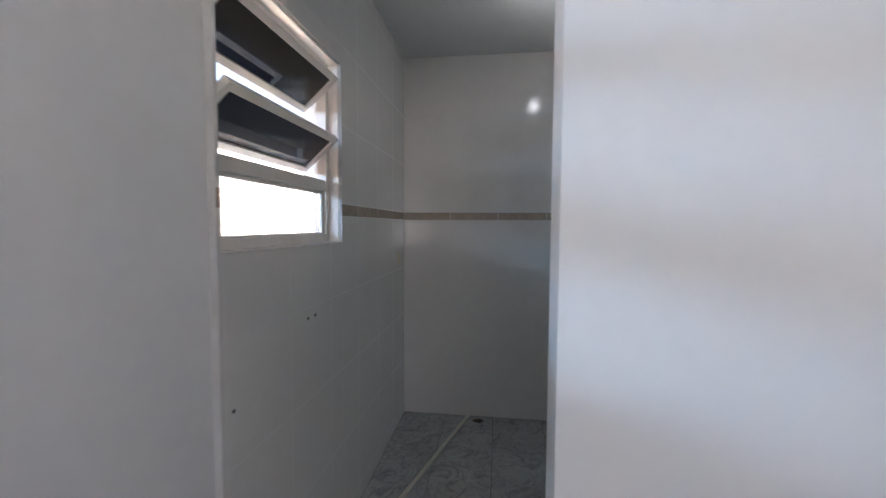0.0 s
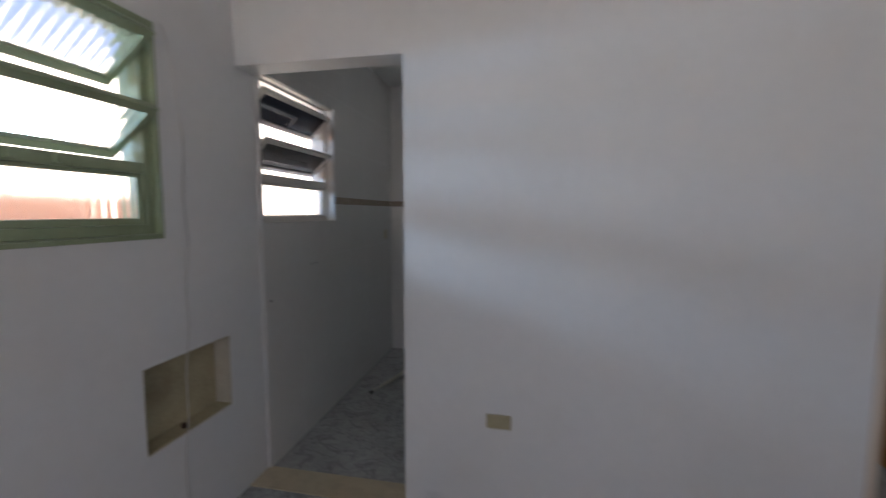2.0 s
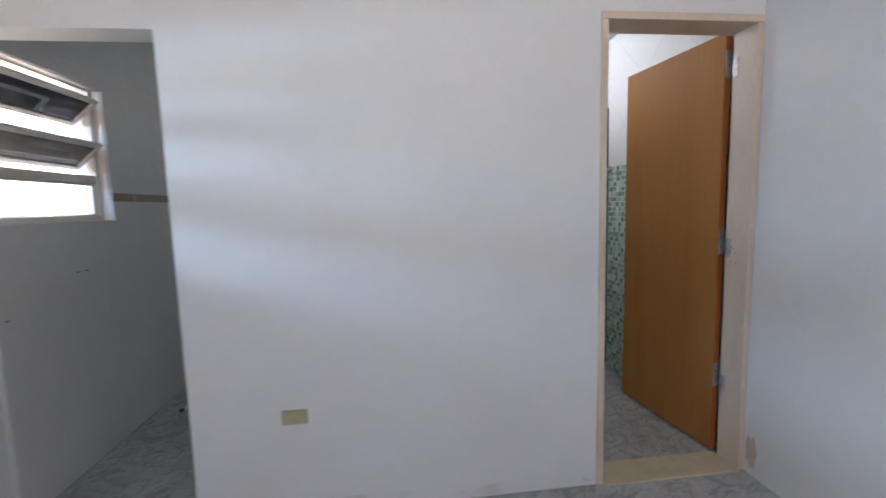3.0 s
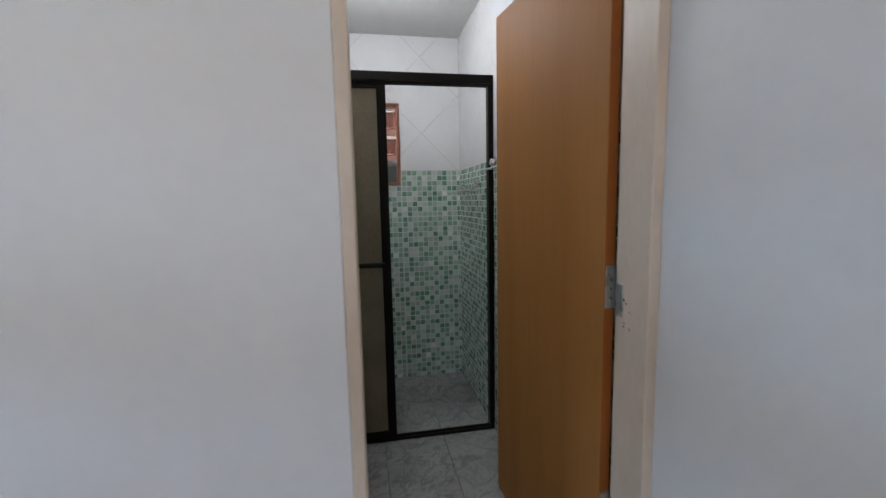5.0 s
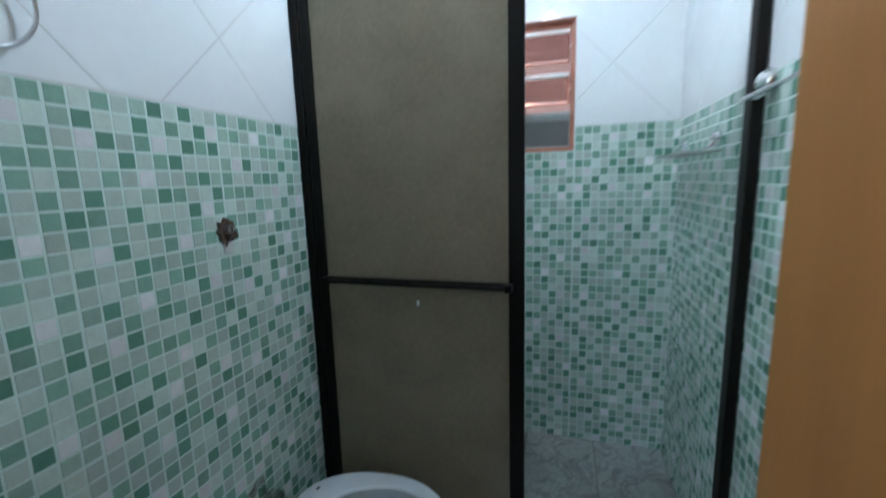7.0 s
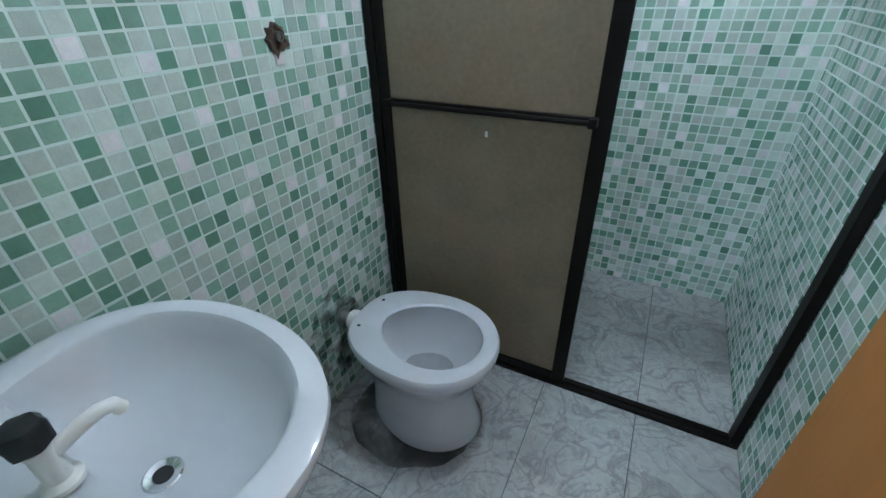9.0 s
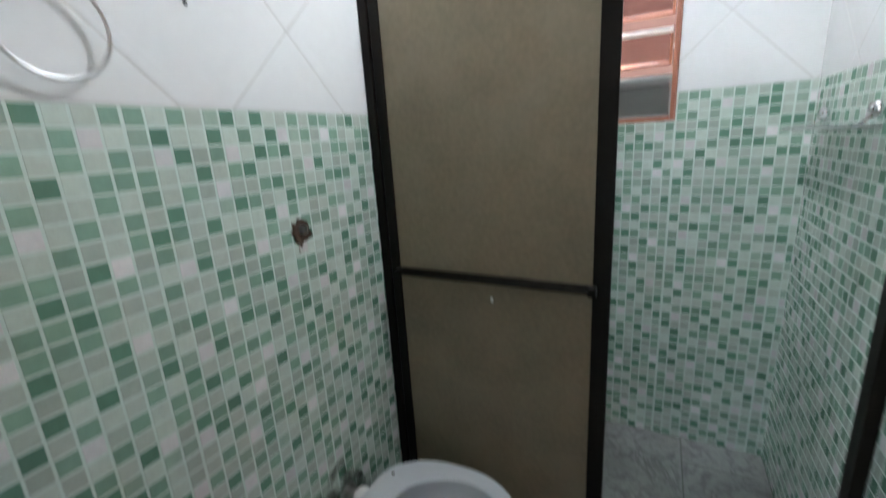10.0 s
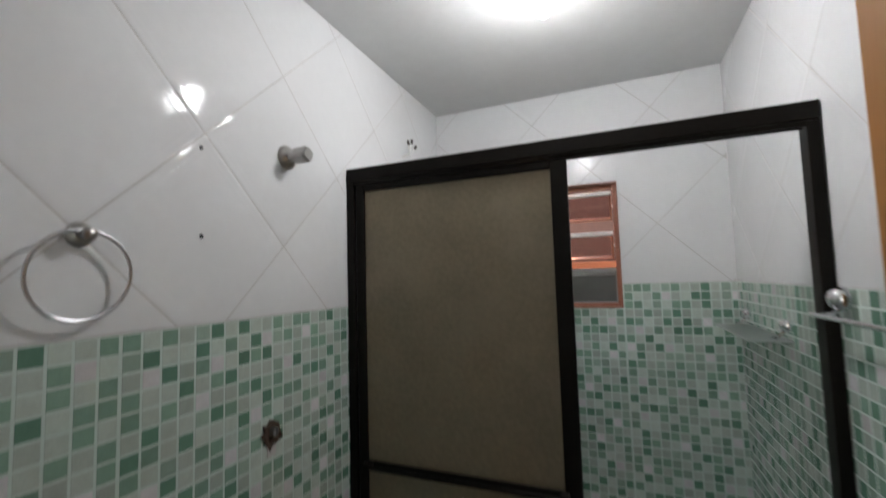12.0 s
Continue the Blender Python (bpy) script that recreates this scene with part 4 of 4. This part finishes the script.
def squares(u0, u1, v0, v1, pu, pv, ou, ov, joint=0.0015):
    polys = []
    for i in range(math.floor((u0 - ou) / pu), math.ceil((u1 - ou) / pu)):
        for j in range(math.floor((v0 - ov) / pv), math.ceil((v1 - ov) / pv)):
            a, b, c, d = ou + i * pu + joint, ou + (i + 1) * pu - joint, ov + j * pv + joint, ov + (j + 1) * pv - joint
            a, b, c, d = max(a, u0), min(b, u1), max(c, v0), min(d, v1)
            if b - a > 0.008 and d - c > 0.008:
                polys.append([(a, c), (b, c), (b, d), (a, d)])
    return polys


FACE = 0.008     # the tiles' backing lies this far behind their faces
DADO_W, DADO = 1.538, 1.578
M = 0.0377       # pitch of the mosaic squares


def on_west(u, v, w):
    return Vector((BX0 - FACE + w, u, v))


def on_east(u, v, w):
    return Vector((BX1 + FACE - w, u, v))


def on_back(u, v, w):
    return Vector((u, BY1 + FACE - w, v))


def on_south(u, v, w):
    return Vector((u, PART + 0.012 + w, v))


# thin backing behind the upper white tiles, set 1 mm proud of the wall
for wall, (x0, x1), top in ((wall_bath_west, (BX0 - 0.0078, BX0 - 0.0013), DADO_W), (wall_bath_east, (BX1 + 0.0013, BX1 + 0.0078), DADO)):
    part("grout_bed", box(x0, x1, BY0, BY1, top, H), WGROUT, wall)
    part("mosaic_bed", box(x0, x1, BY0, BY1, 0, top - 0.0002), GROUT, wall)
part("grout_bed", pierced((BX0, BY1 + 0.0013, DADO), (1, 0, 0), (0, 0, 1), (0, 1, 0), BX1 - BX0, H - DADO, 0.0065, [(BW[0] - BX0, BW[1] - BX0, 0, BW[3] - DADO)]), WGROUT, wall_bath_back)
part("mosaic_bed", pierced((BX0, BY1 + 0.0013, 0), (1, 0, 0), (0, 0, 1), (0, 1, 0), BX1 - BX0, DADO - 0.0002, 0.0065, [(BW[0] - BX0, BW[1] - BX0, BW[2], DADO)]), GROUT, wall_bath_back)
setting("wall_bath_south", box(BX0, DX0 - 0.001, PART + 0.001, PART + 0.018, 0, H), GROUT, "tiled inner face of the partition beside the basin")
wall_bath_south = bpy.data.objects["wall_bath_south"]

window_hole = (BW[0], BW[1], BW[2], BW[3])
lay("white_tile", diamonds(BY0, BY1, DADO_W + 0.003, H, 0.804, 1.98, 0.25), on_west, wall_bath_west, WTILE)
lay("white_tile", diamonds(BY0, BY1, DADO + 0.003, H, 0.90, 2.12, 0.25), on_east, wall_bath_east, WTILE)
lay("white_tile", minus(diamonds(BX0, BX1, DADO + 0.003, H, 2.50, 2.38, 0.2675), window_hole), on_back, wall_bath_back, WTILE)
lay("white_tile", diamonds(BX0, DX0 - 0.001, DADO_W + 0.003, H, 2.25, 1.98, 0.25), on_south, wall_bath_south, WTILE)


def mosaic(parent, to_world, u0, u1, v0, v1, ou, near, hole=None, first={}):
    """Squares of printed panels on a wall: those in the near stretch as pieces, the others in one mesh. Every tenth joint is a little wider."""
    polys = minus(squares(u0, u1, v0, v1, M, M, ou, v1 - 60 * M, 0.0017), hole)
    joined, shared, rest, laid = bmesh.new(), {}, {k: [] for k in range(len(GLAZES))}, {}
    for p in polys:
        us, vs = [q[0] for q in p], [q[1] for q in p]
        cu, cv = (min(us) + max(us)) / 2, (min(vs) + max(vs)) / 2
        i, j = math.floor((cu - ou) / M), math.floor((v1 - cv) / M)
        key = (i // 10, j // 10)
        if key not in laid:
            laid[key] = first.get(key) or (random.randrange(4), random.random() < 0.5)
        which, turned = laid[key]
        r, c = (9 - j % 10, 9 - i % 10) if turned else (j % 10, i % 10)
        glaze = random.choice(LETTERS[PANELS[which][r][c]])
        if round((max(us) - ou) / M) % 10 == 0:
            p = [(min(q[0], max(us) - 0.0019), q[1]) for q in p]
        if round((v1 - min(vs)) / M) % 10 == 9:
            p = [(q[0], max(q[1], min(vs) + 0.0019)) for q in p]
        full = max(us) - min(us) > M * 0.8 and max(vs) - min(vs) > M * 0.8
        if full and near[0] < cu < near[1] and near[2] < cv < near[3]:
            key = tuple((round(q[0] - cu, 4), round(q[1] - cv, 4)) for q in p)
            base = to_world(0, 0, 0)
            if (key, glaze) not in shared:
                shared[key, glaze] = tile_mesh("mosaic_square", list(key), lambda u, v, w: to_world(u, v, w) - base, 0.0072, 0.0016, MOSAIC_ONE[glaze])
            ob = new("mosaic_square", shared[key, glaze])
            ob.parent, ob.location = parent, to_world(cu, cv, 0)
        else:
            rest[glaze].append(p)
    for glaze in sorted(rest):
        start = len(joined.faces)
        for p in rest[glaze]:
            loft(joined, [[to_world(u, v, w) for u, v in ring] for ring, w in slab_rings(p, 0.0072, 0.0016)[1:]], False, True)
        joined.faces.ensure_lookup_table()
        for f in joined.faces[start:]:
            f.material_index = glaze
    bmesh.ops.recalc_face_normals(joined, faces=joined.faces)
    ob = tagged(part("mosaic_squares", joined, MOSAIC_ALL[0], parent), kind="stuff")
    for glaze in MOSAIC_ALL[1:]:
        ob.data.materials.append(glaze)


# grouted corners of the shower
random.seed(23)
for x0 in (BX0 - 0.006, BX1 - 0.0012):
    part("corner_joint", box(x0, x0 + 0.0072, BY1 - 0.0012, BY1 + 0.006, 0.0005, DADO), GROUT, wall_bath_back)
    part("corner_joint", box(x0, x0 + 0.0072, BY1 - 0.0012, BY1 + 0.006, DADO, H - 0.0005), PAINT, wall_bath_back)

mosaic(wall_bath_west, on_west, BY0, BY1, 0.0, DADO_W, 0.636, (0.48, 1.02, 0.75, 1.55), first={(-1, 0): (2, False), (0, 0): (0, False), (1, 0): (1, False)})
mosaic(wall_bath_east, on_east, BY0, BY1, 0.0, DADO, 0.9, (1.38, 1.9, 0.75, 1.55))
mosaic(wall_bath_back, on_back, BX0, BX1, 0.0, DADO, 2.88, (2.72, 3.316, 0.85, 1.6), window_hole, {(0, 0): (3, False)})
mosaic(wall_bath_south, on_south, BX0, DX0 - 0.001, 0.0, DADO_W, 2.0, (0, 0, 0, 0))

# kitchen tiles: white squares with a brown strip between
kw = bpy.data.objects["wall_west"]
kb = bpy.data.objects["wall_kitchen_back"]


def on_kw(u, v, w):
    return Vector((0.0125 + w, u, v))


def on_kb(u, v, w):
    return Vector((u, KB + 0.0118 - w, v))


part("tile_bed", pierced((0.0005, PART + 0.001, 0), (0, 1, 0), (0, 0, 1), (1, 0, 0), KB + 0.011 - PART, H, 0.0201, [(KW[0] - PART - 0.001, KW[1] - PART - 0.001, KW[2], KW[3])]), KGROUT, kw)
part("tile_bed", box(0.0205, 1.819, KB + 0.0038, KB + 0.0118, 0, H), KGROUT, kb)
lay("kitchen_tile", minus(squares(PART + 0.002, KB, 0, 1.396, 0.33, 0.33, KB, 1.396, 0.0007), KW), on_kw, kw, KTILE, 0.0085, 0.002)
lay("kitchen_tile", minus(squares(PART + 0.002, KB, 1.452, H, 0.33, 0.33, KB, 1.452, 0.0007), KW), on_kw, kw, KTILE, 0.0085, 0.002)
lay("kitchen_tile", squares(0.021, 1.82, 0, 1.396, 0.33, 0.33, 0.021, 1.396, 0.0007), on_kb, kb, KTILE, 0.0085, 0.002)
lay("kitchen_tile", squares(0.021, 1.82, 1.452, H, 0.33, 0.33, 0.021, 1.452, 0.0007), on_kb, kb, KTILE, 0.0085, 0.002)
lay("listello", minus(squares(PART + 0.002, KB, 1.398, 1.450, 0.33, 0.052, KB, 1.398, 0.0007), KW), on_kw, kw, STRIP, 0.009, 0.003)
lay("listello", squares(0.021, 1.82, 1.398, 1.450, 0.33, 0.052, 0.021, 1.398, 0.0007), on_kb, kb, STRIP, 0.009, 0.003)


# floor tiles
def on_floor(u, v, w):
    return Vector((u, v, w - 0.007))


for area in ((0.001, EAST, Y0, -0.001), (0.022, 1.829, PART + 0.02, KB), (BX0, BX1, PART + 0.02, BY1)):
    lay("floor_tile", squares(*area, 0.334, 0.668, 2.667, 1.372, 0.0012), on_floor, floor, MARBLE, 0.007, 0.0015)
tagged(floor, "grey marble-look floor tiles with dark joints", "floor")
